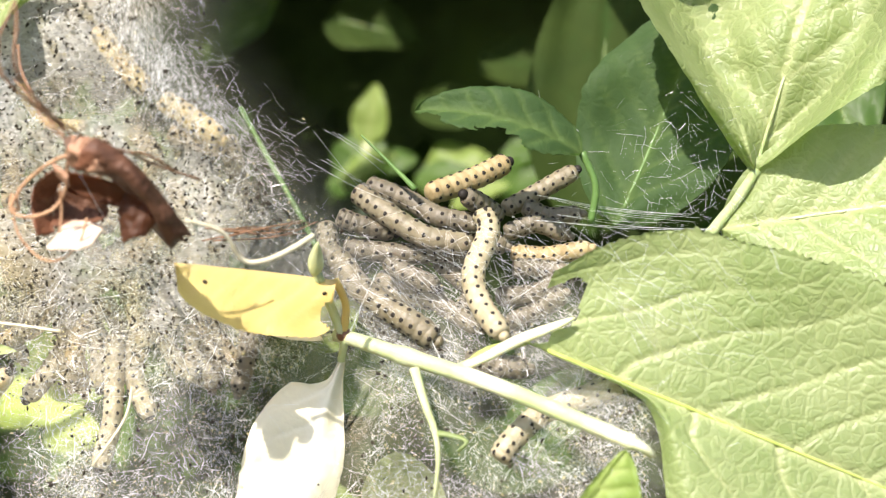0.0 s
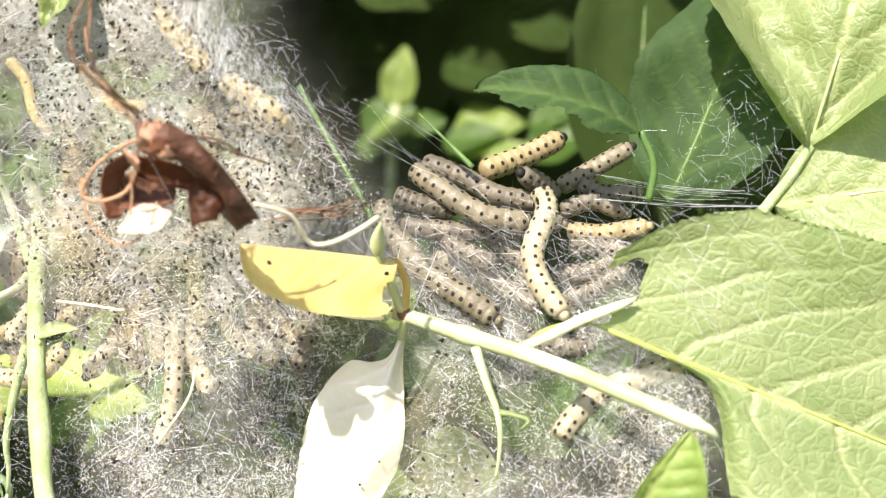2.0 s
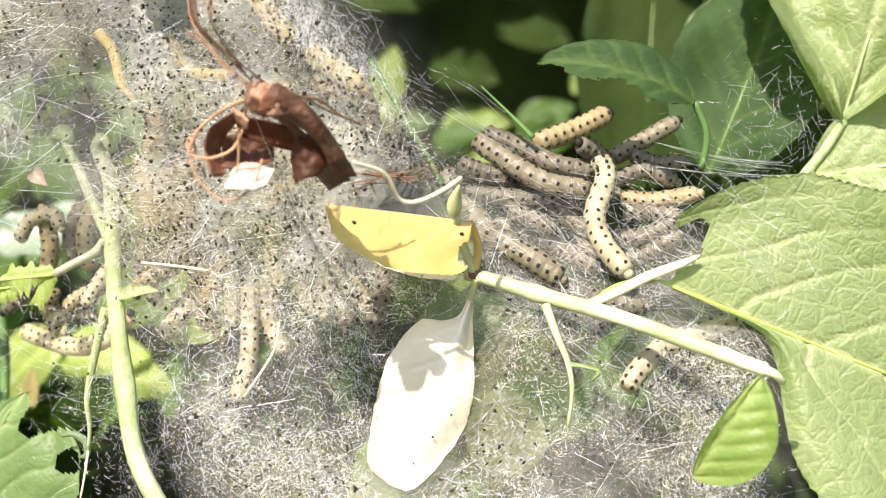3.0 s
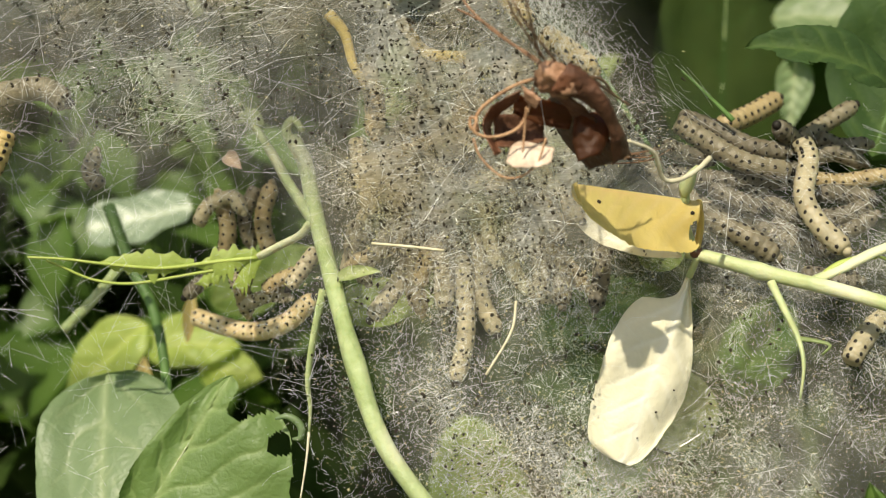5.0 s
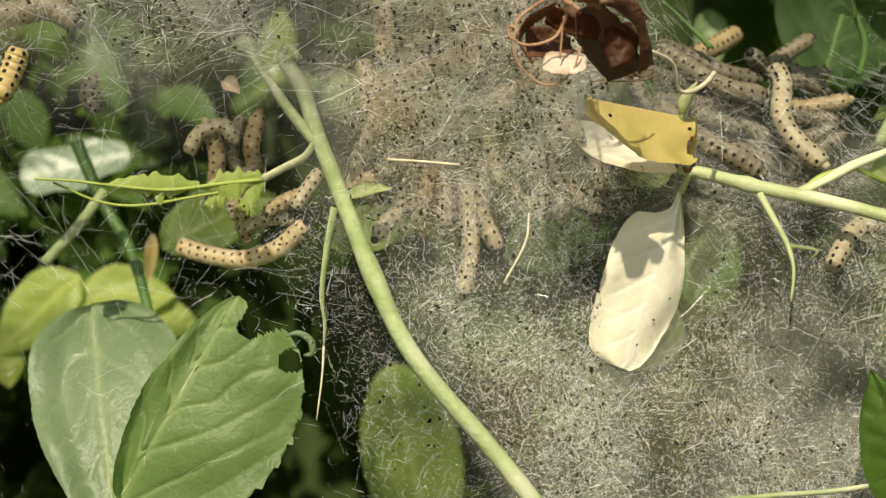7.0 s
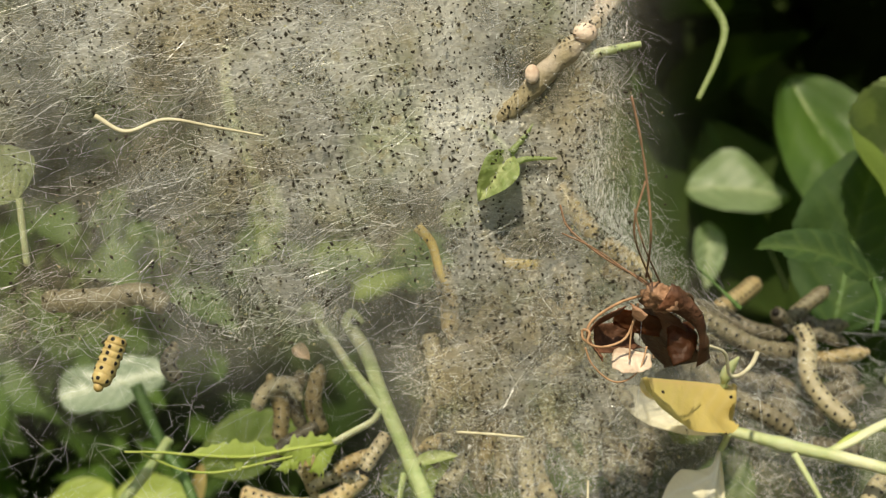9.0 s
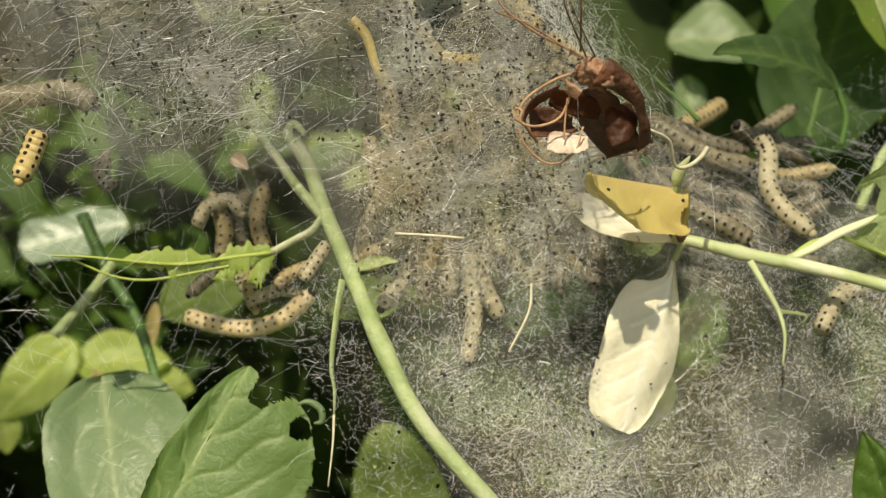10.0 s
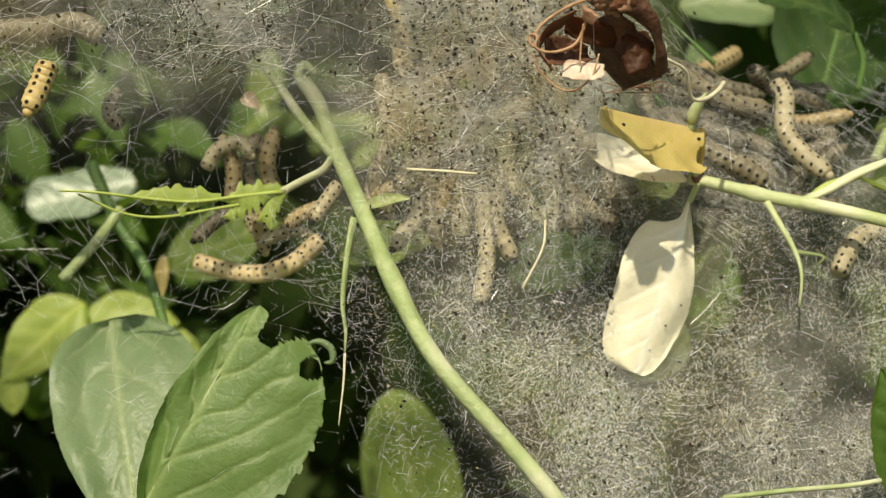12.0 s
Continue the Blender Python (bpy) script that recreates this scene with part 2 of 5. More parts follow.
M_RIB = solid_mat("midrib_yellow_green", (0.36, 0.43, 0.11), (0.29, 0.36, 0.08), 0.45, 300.0, 0.2, gloss=0.3)
M_TWIG = solid_mat("twig_pale", (0.44, 0.49, 0.27), (0.35, 0.41, 0.19), 0.5, 220.0, 0.4, sss=0.3, gloss=0.25, c3=(0.56, 0.58, 0.38))
M_STEM_DARK = solid_mat("stem_dark_green", (0.10, 0.19, 0.05), (0.07, 0.14, 0.035), 0.45, 220.0, 0.3)
M_BARK = solid_mat("bark_grey_brown", (0.30, 0.25, 0.15), (0.15, 0.13, 0.07), 0.7, 200.0, 0.8, c3=(0.5, 0.42, 0.34))
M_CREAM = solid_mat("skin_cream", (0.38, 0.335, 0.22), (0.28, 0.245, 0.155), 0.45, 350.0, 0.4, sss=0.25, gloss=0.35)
# cream skin brightened: sunlight put into the colour of the curved caterpillar
M_CREAM_SUN = solid_mat("skin_sunlit_cream", (0.74, 0.60, 0.36), (0.62, 0.48, 0.26), 0.45, 350.0, 0.4, sss=0.25, gloss=0.35)
# cream skin dimmed, the half-shade of the cluster put into its colour
M_CREAM4 = solid_mat("skin_half_shaded_cream", (0.20, 0.175, 0.115), (0.145, 0.125, 0.08), 0.45, 350.0, 0.4, sss=0.25, gloss=0.35)
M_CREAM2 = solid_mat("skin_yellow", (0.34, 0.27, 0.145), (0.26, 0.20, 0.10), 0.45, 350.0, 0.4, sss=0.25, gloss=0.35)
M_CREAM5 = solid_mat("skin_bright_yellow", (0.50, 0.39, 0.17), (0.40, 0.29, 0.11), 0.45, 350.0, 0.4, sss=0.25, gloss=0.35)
# grey of the dark caterpillar, also cream darkened as shade within the cluster
M_CREAM3 = solid_mat("skin_grey_shaded_cream", (0.15, 0.13, 0.09), (0.10, 0.088, 0.062), 0.5, 350.0, 0.4, sss=0.2, gloss=0.35)
M_BLACK = solid_mat("spot_black", (0.012, 0.010, 0.009), (0.02, 0.017, 0.014), 0.6, 500.0, 0.2, gloss=0.2)
M_FLECK = solid_mat("fleck_pale", (0.85, 0.82, 0.68), (0.70, 0.66, 0.46), 0.7, 900.0, 0.3, gloss=0.3)
M_FRASS = solid_mat("frass_dark", (0.018, 0.016, 0.011), (0.04, 0.032, 0.02), 0.8, 900.0, 0.5, gloss=0.2)
M_CRUMB = solid_mat("crumb_tan", (0.52, 0.48, 0.26), (0.30, 0.29, 0.12), 0.8, 900.0, 0.5, gloss=0.2)
M_SILK = silk_mat("silk_white", (0.91, 0.94, 0.95))
M_FILM = film_mat("silk_felt", (0.90, 0.91, 0.84), 0.92)
M_PINK = solid_mat("node_reddish", (0.20, 0.085, 0.05), (0.11, 0.06, 0.03), 0.5, 400.0, 0.5)
# near-black green that stands for the deep shade inside the bush
M_BUSH_SHADE = solid_mat("bush_shade", (0.045, 0.07, 0.02), (0.025, 0.04, 0.012), 0.8, 40.0, 0.8, gloss=0.1, c3=(0.06, 0.095, 0.022))
M_SOIL = solid_mat("soil", (0.06, 0.05, 0.03), (0.03, 0.035, 0.015), 0.9, 12.0, 0.8, c3=(0.04, 0.07, 0.02))


# ---- helpers for building (places in millimetres) ----
def V(p):
    return Vector(p) * MM


def thing(name, at, label, category, group="", kind=""):
    ob = new(name)
    ob.location = V(at)
    ob.empty_display_size = 0.002
    return tagged(ob, label, category, group, kind)


def mesh_of(name, verts, faces, material, smooth=True, attrs=None):
    me = bpy.data.meshes.new(name)
    me.from_pydata([tuple(v) for v in verts], [], faces)
    me.materials.append(material)
    if attrs:
        for key, vals in attrs.items():
            a = me.attributes.new(key, "FLOAT", "POINT")
            a.data.foreach_set("value", list(vals))
    if smooth:
        me.polygons.foreach_set("use_smooth", [True] * len(me.polygons))
    me.update()
    return me


def part(name, geo, material, parent, label="", attrs=None, smooth=True):
    """One mesh object under a thing; geo is (verts, faces) in millimetres of the world."""
    verts, faces = geo
    o = Vector((0, 0, 0))
    p = parent
    while p:
        o += p.location
        p = p.parent
    ob = new(name, mesh_of(name, [Vector(v) * MM - o for v in verts], faces, material, smooth, attrs))
    ob.parent = parent
    return tagged(ob, label)


def spline(pts, n):
    """Catmull-Rom through the points, n places along it."""
    P = [Vector(p) for p in pts]
    if len(P) == 2:
        return [P[0].lerp(P[1], i / (n - 1)) for i in range(n)]
    P = [P[0] * 2 - P[1]] + P + [P[-1] * 2 - P[-2]]
    segs = len(P) - 3
    out = []
    for i in range(n):
        s = i / (n - 1) * segs
        k = min(int(s), segs - 1)
        f = s - k
        a, b, c, d = P[k:k + 4]
        out.append(0.5 * ((2 * b) + (c - a) * f + (2 * a - 5 * b + 4 * c - d) * f * f + (3 * b - a - 3 * c + d) * f ** 3))
    return out


def tube(path, radius, sides=8, caps=True, flat=1.0):
    """A round rod along a path; radius(s) or a number."""
    r = radius if callable(radius) else (lambda s: radius)
    n = len(path)
    verts, faces = [], []
    up = None
    for i, p in enumerate(path):
        d = (path[min(i + 1, n - 1)] - path[max(i - 1, 0)]).normalized()
        if up is None:
            up = d.orthogonal().normalized()
        up = (up - d * up.dot(d)).normalized()
        side = d.cross(up)
        q = r(i / (n - 1))
        for k in range(sides):
            a = 2 * pi * k / sides
            verts.append(p + up * (cos(a) * q) + side * (sin(a) * q * flat))
    for i in range(n - 1):
        for k in range(sides):
            k2 = (k + 1) % sides
            faces.append((i * sides + k, i * sides + k2, (i + 1) * sides + k2, (i + 1) * sides + k))
    if caps:
        faces.append(tuple(range(sides - 1, -1, -1)))
        faces.append(tuple(range((n - 1) * sides, n * sides)))
    return verts, faces


def join(geos):
    verts, faces = [], []
    for v, f in geos:
        o = len(verts)
        verts += list(v)
        faces += [tuple(i + o for i in q) for q in f]
    return verts, faces


def ball(c, r, rings=6, segs=8, squash=(1, 1, 1)):
    c = Vector(c)
    verts = [c + Vector((0, 0, r * squash[2]))]
    for i in range(1, rings):
        a = pi * i / rings
        for k in range(segs):
            b = 2 * pi * k / segs
            verts.append(c + Vector((sin(a) * cos(b) * r * squash[0], sin(a) * sin(b) * r * squash[1], cos(a) * r * squash[2])))
    verts.append(c - Vector((0, 0, r * squash[2])))
    faces = [(0, 1 + k, 1 + (k + 1) % segs) for k in range(segs)]
    for i in range(rings - 2):
        for k in range(segs):
            a, b = 1 + i * segs + k, 1 + i * segs + (k + 1) % segs
            faces.append((a, a + segs, b + segs, b))
    last = len(verts) - 1
    o = 1 + (rings - 2) * segs
    faces += [(last, o + (k + 1) % segs, o + k) for k in range(segs)]
    return verts, faces


def leaf(base, tip, half, face, material, label, name="leaf", group="", fold=(0.25, 0.25), bend=0.0, sweep=0.0,
         widths=(1.0, 1.0), blunt=0.75, power=0.8, serr=0.0, teeth=26, bites=(), wave=0.5, veins=7, relief=0.35,
         curl=0.0, nu=48, nv=12, seed=1, rib=True, rib_material=None, petiole=None, category="leaf", turned=None, arc=0.0, stray=0.08, profile=None):
    """A leaf: blade from base to tip (mm), half its greatest half-width, face the side that shows. fold: how far each half
    is turned up about the midrib, in radians; bend: bow of the midrib along face; bites: (u, v, radius) eaten away."""
    rnd = random.Random(seed)
    B, T = Vector(base), Vector(tip)
    ax = T - B
    L = ax.length
    ax.normalize()
    n = Vector(face)
    n = (n - ax * n.dot(ax)).normalized()
    side = ax.cross(n)
    off = Vector((rnd.uniform(0, 99), rnd.uniform(0, 99), rnd.uniform(0, 99)))
    blunts = blunt if isinstance(blunt, tuple) else (blunt, blunt)
    powers = power if isinstance(power, tuple) else (power, power)
    shape = lambda u, k: max(0.0, sin(pi * min(1.0, u) ** blunts[k])) ** powers[k]
    if profile:
        sides = [[p.y for p in spline([(0, b, a) for a, b in half_side], 200)] for half_side in profile]
        along = [[p.z for p in spline([(0, b, a) for a, b in half_side], 200)] for half_side in profile]
        shape = lambda u, k: max(0.0, float(np.interp(u, along[k], sides[k])))
    mid = lambda u: B + ax * (L * u) + n * (bend * 4 * u * (1 - u)) + side * (sweep * 4 * u * (1 - u))
    verts, vein, keep = [], [], []
    for i in range(nu + 1):
        u = i / nu
        for j in range(-nv, nv + 1):
            v = j / nv
            s = 0 if v < 0 else 1
            w = half * widths[s] * shape(u, s)
            if abs(v) > 0.99:
                tooth = (u * teeth) % 1.0
                w *= 1 - serr * tooth
                w *= 1 + 0.03 * noise.noise(off + Vector((u * 30, v, 0)))
            a = fold[s] + curl * abs(v)
            d = abs(v) * w
            p = mid(u) + side * (v * w * cos(a)) + n * (d * sin(a))
            k = (u * veins - abs(v) * w / L * veins * (0.95 + arc * abs(v)) + (0.5 if s else 0.0) * 0.35 + stray * noise.noise(off + Vector((u * 5, v * 3, 2))))
            dist = abs(k - round(k)) / veins * L
            line = exp(-(dist / 0.45) ** 2) * (1 - abs(v) ** 3)
            ridge = exp(-(d / 0.8) ** 2)
            puff = cos((k - 0.5) * 2 * pi) * 0.5 * min(1, d / 3.0)
            fine = noise.noise(off + Vector((u * L * 0.35, v * w * 0.35, 5)))
            p += n * (-relief * (1.3 * line + ridge) + relief * 0.22 * puff + relief * 0.35 * fine)
            p += n * (wave * noise.noise(off + Vector((u * 3, v * 1.5, 8))) * (0.3 + abs(v)) * half * 0.25)
            verts.append(p)
            vein.append(min(1.0, 0.8 * line + ridge))
            lost = False
            for bu, bv, br in bites:
                du, dv = (u - bu) * L, v * w - bv * half
                if sqrt(du * du + dv * dv) < br * (1 + 0.25 * noise.noise(off + Vector((u * 20, v * 9, 3)))):
                    lost = True
            keep.append(not lost)
    m = 2 * nv + 1
    faces = []
    for i in range(nu):
        for j in range(m - 1):
            q = (i * m + j, i * m + j + 1, (i + 1) * m + j + 1, (i + 1) * m + j)
            if all(keep[k] for k in q):
                faces.append(q)
    ob = thing(name, base, label, category, group)
    back = [q for q in faces if q[0] % m >= nv] if turned else []
    front = [q for q in faces if q[0] % m < nv] if turned else faces
    for pn, fs, mat in (("blade", front, material), ("folded_half", back, turned)):
        if fs:
            used = sorted({k for q in fs for k in q})
            at = {k: i for i, k in enumerate(used)}
            part(pn, ([verts[k] for k in used], [tuple(at[k] for k in q) for q in fs]), mat, ob, attrs={"vein": [vein[k] for k in used]})
    if rib:
        us = [u / 24 for u in range(25) if all(sqrt(((u / 24 - bu) * L) ** 2 + (bv * half) ** 2) > br for bu, bv, br in bites)]
        if len(us) > 3:
            path = [mid(u) - n * (0.3 + relief * 0.8) for u in us]
            part("midrib", tube(path, lambda s: 0.34 * (1 - 0.8 * s) * min(1.0, L / 45), 6), rib_material or M_STEM, ob)
    if petiole:
        part("petiole", tube(spline([petiole[0]] + list(petiole[1:]) + [base], 14), 0.55, 8), rib_material or M_STEM, ob)
    return ob


def rod(name, pts, radius, material, label, category, sides=8, n=24, group="", lumps=0.06, seed=0):
    """A stem or fibre of its own, with a slightly uneven surface."""
    path = spline(pts, n)
    r = radius if callable(radius) else (lambda s: radius)
    ob = thing(name, pts[0], label, category, group)
    g = tube(path, lambda s: r(s) * (1 + lumps * noise.noise(Vector((s * 14, seed, 1)))), sides)
    part("shaft", g, material, ob)
    return ob


SPOT = mesh_of("spot", [v * MM for v in ball((0, 0, 0), 1.0, 5, 7)[0]], ball((0, 0, 0), 1.0, 5, 7)[1], M_BLACK)


def caterpillar(pts, label, radius=1.45, skin=None, back=(0, -0.4, 1), spots=True, head=True, seed=0, group="caterpillars in the nest"):
    """A soft larva along the points, head at the last one."""
    skin = skin or M_CREAM
    n = 96
    path = spline(pts, n)
    length = sum((path[i + 1] - path[i]).length for i in range(n - 1))
    segs = max(6, round(length / 1.75))

    def rad(s):
        e = min(1.0, (s * length + 0.25) / 1.6, ((1 - s) * length + 0.3) / 2.2)
        return 1.1 * radius * (0.35 + 0.65 * sqrt(max(0.0, 1 - (1 - e) ** 2))) * (0.92 + 0.09 * abs(sin(pi * s * segs)) ** 0.7)

    ob = thing("caterpillar", pts[0], label, "caterpillar", group)
    part("body", tube(path, rad, 14), skin, ob)
    bk = Vector(back)
    rows = [[], [], [], []]
    for k in range(segs):
        for off_s, angs in ((0.5, (0.55, -0.55)), (0.62, (1.35, -1.35))):
            s = (k + off_s) / segs
            i = min(n - 2, max(1, int(s * (n - 1))))
            p = path[i].lerp(path[i + 1], s * (n - 1) - i)
            d = (path[i + 1] - path[i - 1]).normalized()
            up = (bk - d * bk.dot(d)).normalized()
            sd = d.cross(up)
            for a in angs:
                row = (0 if a > 0 else 1) + (0 if off_s == 0.5 else 2)
                size = (0.42 if row < 2 else 0.33) * radius / 1.45
                q = p + (up * cos(a) + sd * sin(a)) * (rad(s) - 0.74 * size)
                rows[row].append((q, size))
    if spots:
        for r in rows:
            for q, size in r:
                sp = new("spot", SPOT)
                sp.parent = ob
                sp.location = q * MM - ob.location
                sp.scale = (size, size, size)
    if head:
        dark_head = seed % 3 == 1 or seed in (3, 4, 15)
        d = (path[-1] - path[-3]).normalized()
        part("head", ball(path[-1] + d * 0.35, radius * 0.52, 8, 10), M_BLACK if dark_head else skin, ob, "small rounded head")
    legs = [ball(path[int(n * f)] - bk.normalized() * radius * 0.95, 0.42, 4, 6, (0.8, 0.8, 1.2)) for f in (0.30, 0.38, 0.46, 0.54)]
    for g in legs:
        part("proleg", g, skin, ob)
    return ob


# ---- setting: ground, hedge interior, added shading canopy ----
gx = [(-30 + 60 * i / 24) for i in range(25)]
gverts = [(x * 1000, y * 1000, -650 + 25 * noise.noise(Vector((x * 2, y * 2, 0)))) for y in gx for x in gx]
gfaces = [(j * 25 + i, j * 25 + i + 1, (j + 1) * 25 + i + 1, (j + 1) * 25 + i) for j in range(24) for i in range(24)]
ground = new("ground", mesh_of("ground", [Vector(v) * MM for v in gverts], gfaces, M_SOIL))
tagged(ground, "dark bare soil under the bush", "ground", kind="structure")


def leaf_cloud(name, label, count, box, size, material, seed, keep=lambda p: True, tilt=1.0):
    """Many small folded leaves in a box, one object of stuff."""
    rnd = random.Random(seed)
    verts, faces, vein = [], [], []
    made = 0
    while made < count:
        p = Vector([rnd.uniform(a, b) for a, b in box])
        if not keep(p):
            continue
        made += 1
        ax = Vector((rnd.gauss(0, 1), rnd.gauss(0, 1), rnd.gauss(-0.3, 0.8))).normalized()
        n = Vector((rnd.gauss(0, tilt), rnd.gauss(-0.6, tilt), rnd.gauss(0.6, tilt)))
        n = (n - ax * n.dot(ax)).normalized()
        sd = ax.cross(n)
        L = rnd.uniform(*size)
        o = len(verts)
        for i in range(7):
            u = i / 6
            w = L * 0.27 * sin(pi * u ** 0.8) if 0 < i < 6 else 0.02 * L
            c = p + ax * (L * (u - 0.5)) - n * (L * 0.25 * (u - 0.5) ** 2)
            verts += [c - sd * w + n * w * 0.3, c, c + sd * w + n * w * 0.3]
            vein += [0, 0.7, 0]
        for i in range(6):
            a = o + i * 3
            faces += [(a, a + 1, a + 4, a + 3), (a + 1, a + 2, a + 5, a + 4)]
    ob = new(name, mesh_of(name, [v * MM for v in verts], faces, material, True, {"vein": vein}))
    return tagged(ob, label, "foliage", kind="stuff")


# gaps left in the added leaf cover, each a centre and a radius, to let the sun reach these places
SUNBEAMS = (((-84, 340, 70), 22), ((-55, 340, 48), 26), ((-24, 340, 56), 22), ((-4, 338, 70), 16), ((-47, 150, -60), 20), ((35, 124, 56), 16), ((64, 112, 58), 22), ((-150, 215, 12), 46), ((-185, 215, 40), 30), ((-122, 126, -22), 44))


def in_sunbeam(p):
    for c, r in SUNBEAMS:
        d = p - Vector(c)
        if d.dot(SUN_FROM) > 0 and (d - SUN_FROM * d.dot(SUN_FROM)).length < r + 14:
            return True
    return False


def in_hollow(p):
    """The open space under the leaf cover behind the nest."""
    return -150 < p.x < 45 and p.y < 400 and 5 < p.z < 140


# closed shell added behind the leaves; its dark colour replaces real shade
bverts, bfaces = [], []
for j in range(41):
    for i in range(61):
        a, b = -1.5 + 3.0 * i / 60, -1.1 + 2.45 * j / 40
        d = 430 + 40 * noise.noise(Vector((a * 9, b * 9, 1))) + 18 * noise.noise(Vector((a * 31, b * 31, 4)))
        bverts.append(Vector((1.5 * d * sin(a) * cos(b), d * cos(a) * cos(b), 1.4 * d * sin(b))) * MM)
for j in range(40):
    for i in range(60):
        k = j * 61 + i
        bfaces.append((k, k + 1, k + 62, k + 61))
backdrop = new("backdrop", mesh_of("backdrop", bverts, bfaces, M_BUSH_SHADE))
tagged(backdrop, "added dark shell behind the leaves, deep shade in its colour", "foliage", kind="structure")
# filling leaves, the shade between them put into their dark green
leaf_cloud("hedge_foliage", "foliage deep inside the bush, shade put into its colour", 2600, ((-420, 420), (190, 420), (-420, 330)), (28, 60), M_LEAF_SHADE, 3, keep=lambda p: not in_sunbeam(p) and not in_hollow(p))
# leaves out of view, added only to keep the sun off the background
leaf_cloud("shade_canopy", "unseen leaves added above the nest to shade the bush", 1500, ((-380, 380), (65, 330), (120, 420)), (28, 60), M_LEAF_SHADE, 4,
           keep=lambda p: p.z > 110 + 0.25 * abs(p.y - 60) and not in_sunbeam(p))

def bough():
    ob = rod("twig", [(-12.9, 2.0, 4.1), (-9.7, 1.0, 3.4), (-4.7, 0.0, 2.0), (0.6, -1.0, 0.6), (9.9, -5.0, -1.7), (20.5, -10.0, -5.1), (29.1, -15.0, -7.8)],
             lambda s: 0.95 + 0.15 * sin(s * 3) + 0.25 * exp(-((s - 0.42) / 0.05) ** 2), M_TWIG, "pale green twig with side stalks crossing the nest", "twig", 10, 40)
    part("stub", tube(spline([(28.7, -15.0, -7.7), (30.4, -15.0, -8.4), (31.4, -14.0, -9.5)], 8), lambda s: 0.75 - 0.35 * s, 8), M_TWIG, ob, "dry cut end of the twig")
    part("side_stalk", tube(spline([(4.6, -2.0, -0.2), (9.0, -3.0, 1.7), (13.6, -3.5, 4.1), (18.2, -3.5, 5.9), (20.8, -3.2, 7.1)], 18), lambda s: 0.7 + 0.2 * sin(pi * s) - 0.5 * s ** 4, 8, flat=0.7), M_TWIG, ob)
    part("hanging_stalk", tube(spline([(-0.9, -2.0, -0.2), (1.0, -4.0, -4.7), (2.6, -5.0, -8.4), (3.2, -6.0, -12.2), (2.7, -6.0, -17.2)], 18), lambda s: 0.75 - 0.55 * s, 8, flat=0.8), M_TWIG, ob)
    part("leaf_scrap", tube(spline([(2.9, -5.0, -8.4), (5.0, -5.0, -8.7), (7.0, -6.0, -9.3), (5.8, -6.0, -10.7)], 10), lambda s: 0.5 * (1 - 0.6 * s), 6, flat=0.4), M_LEAF_PALE, ob)
    part("node", ball((-11.5, 1.2, 4.1), 0.95, 8, 10, (1.2, 1, 1.1)), M_PINK, ob, "reddish swollen bud scar")
    part("bud", tube(spline([(-14.1, -5.0, 12.3), (-13.7, -6.0, 14.2), (-12.7, -9.0, 16.7)], 10), lambda s: 1.0 * sin(pi * (0.12 + 0.88 * s)) + 0.1, 8), M_TWIG, ob, "small pointed green shoot")
    part("bud_stalk", tube(spline([(-11.6, 1.0, 4.2), (-13.2, 0.0, 8.2), (-13.9, -5.0, 12.7)], 10), 0.7, 8), M_TWIG, ob)
    return ob


# ---- stems and leaves ----
bough()
leaf((14.3, -3.0, 3.8), (84.0, 8.5, -24.2), 25, (-0.12, -1, 0.22), M_LEAF_PALE, "large pale green serrated leaf with a bitten base", name="large_leaf",
     fold=(0.10, 0.12), bend=1.0, serr=0.03, teeth=60, bites=((0.030, -0.25, 2.7), (0.0, -0.10, 2.6), (0.045, -0.36, 1.3)), wave=0.5, veins=6.2, relief=0.36, arc=0.5, stray=0.3,
     nu=190, nv=54, seed=5, rib_material=M_RIB, petiole=((5.4, -2.0, -0.4), (9.0, -2.6, 2.4)),
     profile=(((0, 0.40), (0.06, 0.62), (0.16, 0.85), (0.28, 0.94), (0.56, 1.0), (0.76, 0.84), (0.9, 0.48), (1, 0.0)),
              ((0, 0.01), (0.14, 0.02), (0.21, 0.04), (0.25, 0.10), (0.285, 0.25), (0.33, 0.52), (0.40, 0.78), (0.55, 0.92), (0.76, 0.76), (0.9, 0.44), (1, 0.0))))
bleached = leaf((-12.3, 3.0, 0.4), (-22.6, 0.0, -27.6), 8.2, (0.18, -1, 0.42), M_WHITE, "bleached cream leaf hanging from the twig in full sun", fold=(-0.10, 0.06), bend=1.0,
     wave=0.9, veins=6, relief=0.10, curl=-0.25, nu=90, nv=24, seed=8, rib=False, rib_material=M_TWIG, petiole=((-11.3, 1.0, 3.4),),
     profile=(((0, 0.05), (0.09, 0.17), (0.23, 0.40), (0.44, 0.70), (0.63, 0.75), (0.8, 0.6), (0.88, 0.49), (0.96, 0.33), (1, 0.16)),
              ((0, 0.05), (0.10, 0.10), (0.155, 0.36), (0.185, 0.72), (0.30, 0.92), (0.41, 1.0), (0.55, 1.0), (0.67, 0.95), (0.8, 0.87), (0.93, 0.74), (0.975, 0.55), (1, 0.26))))
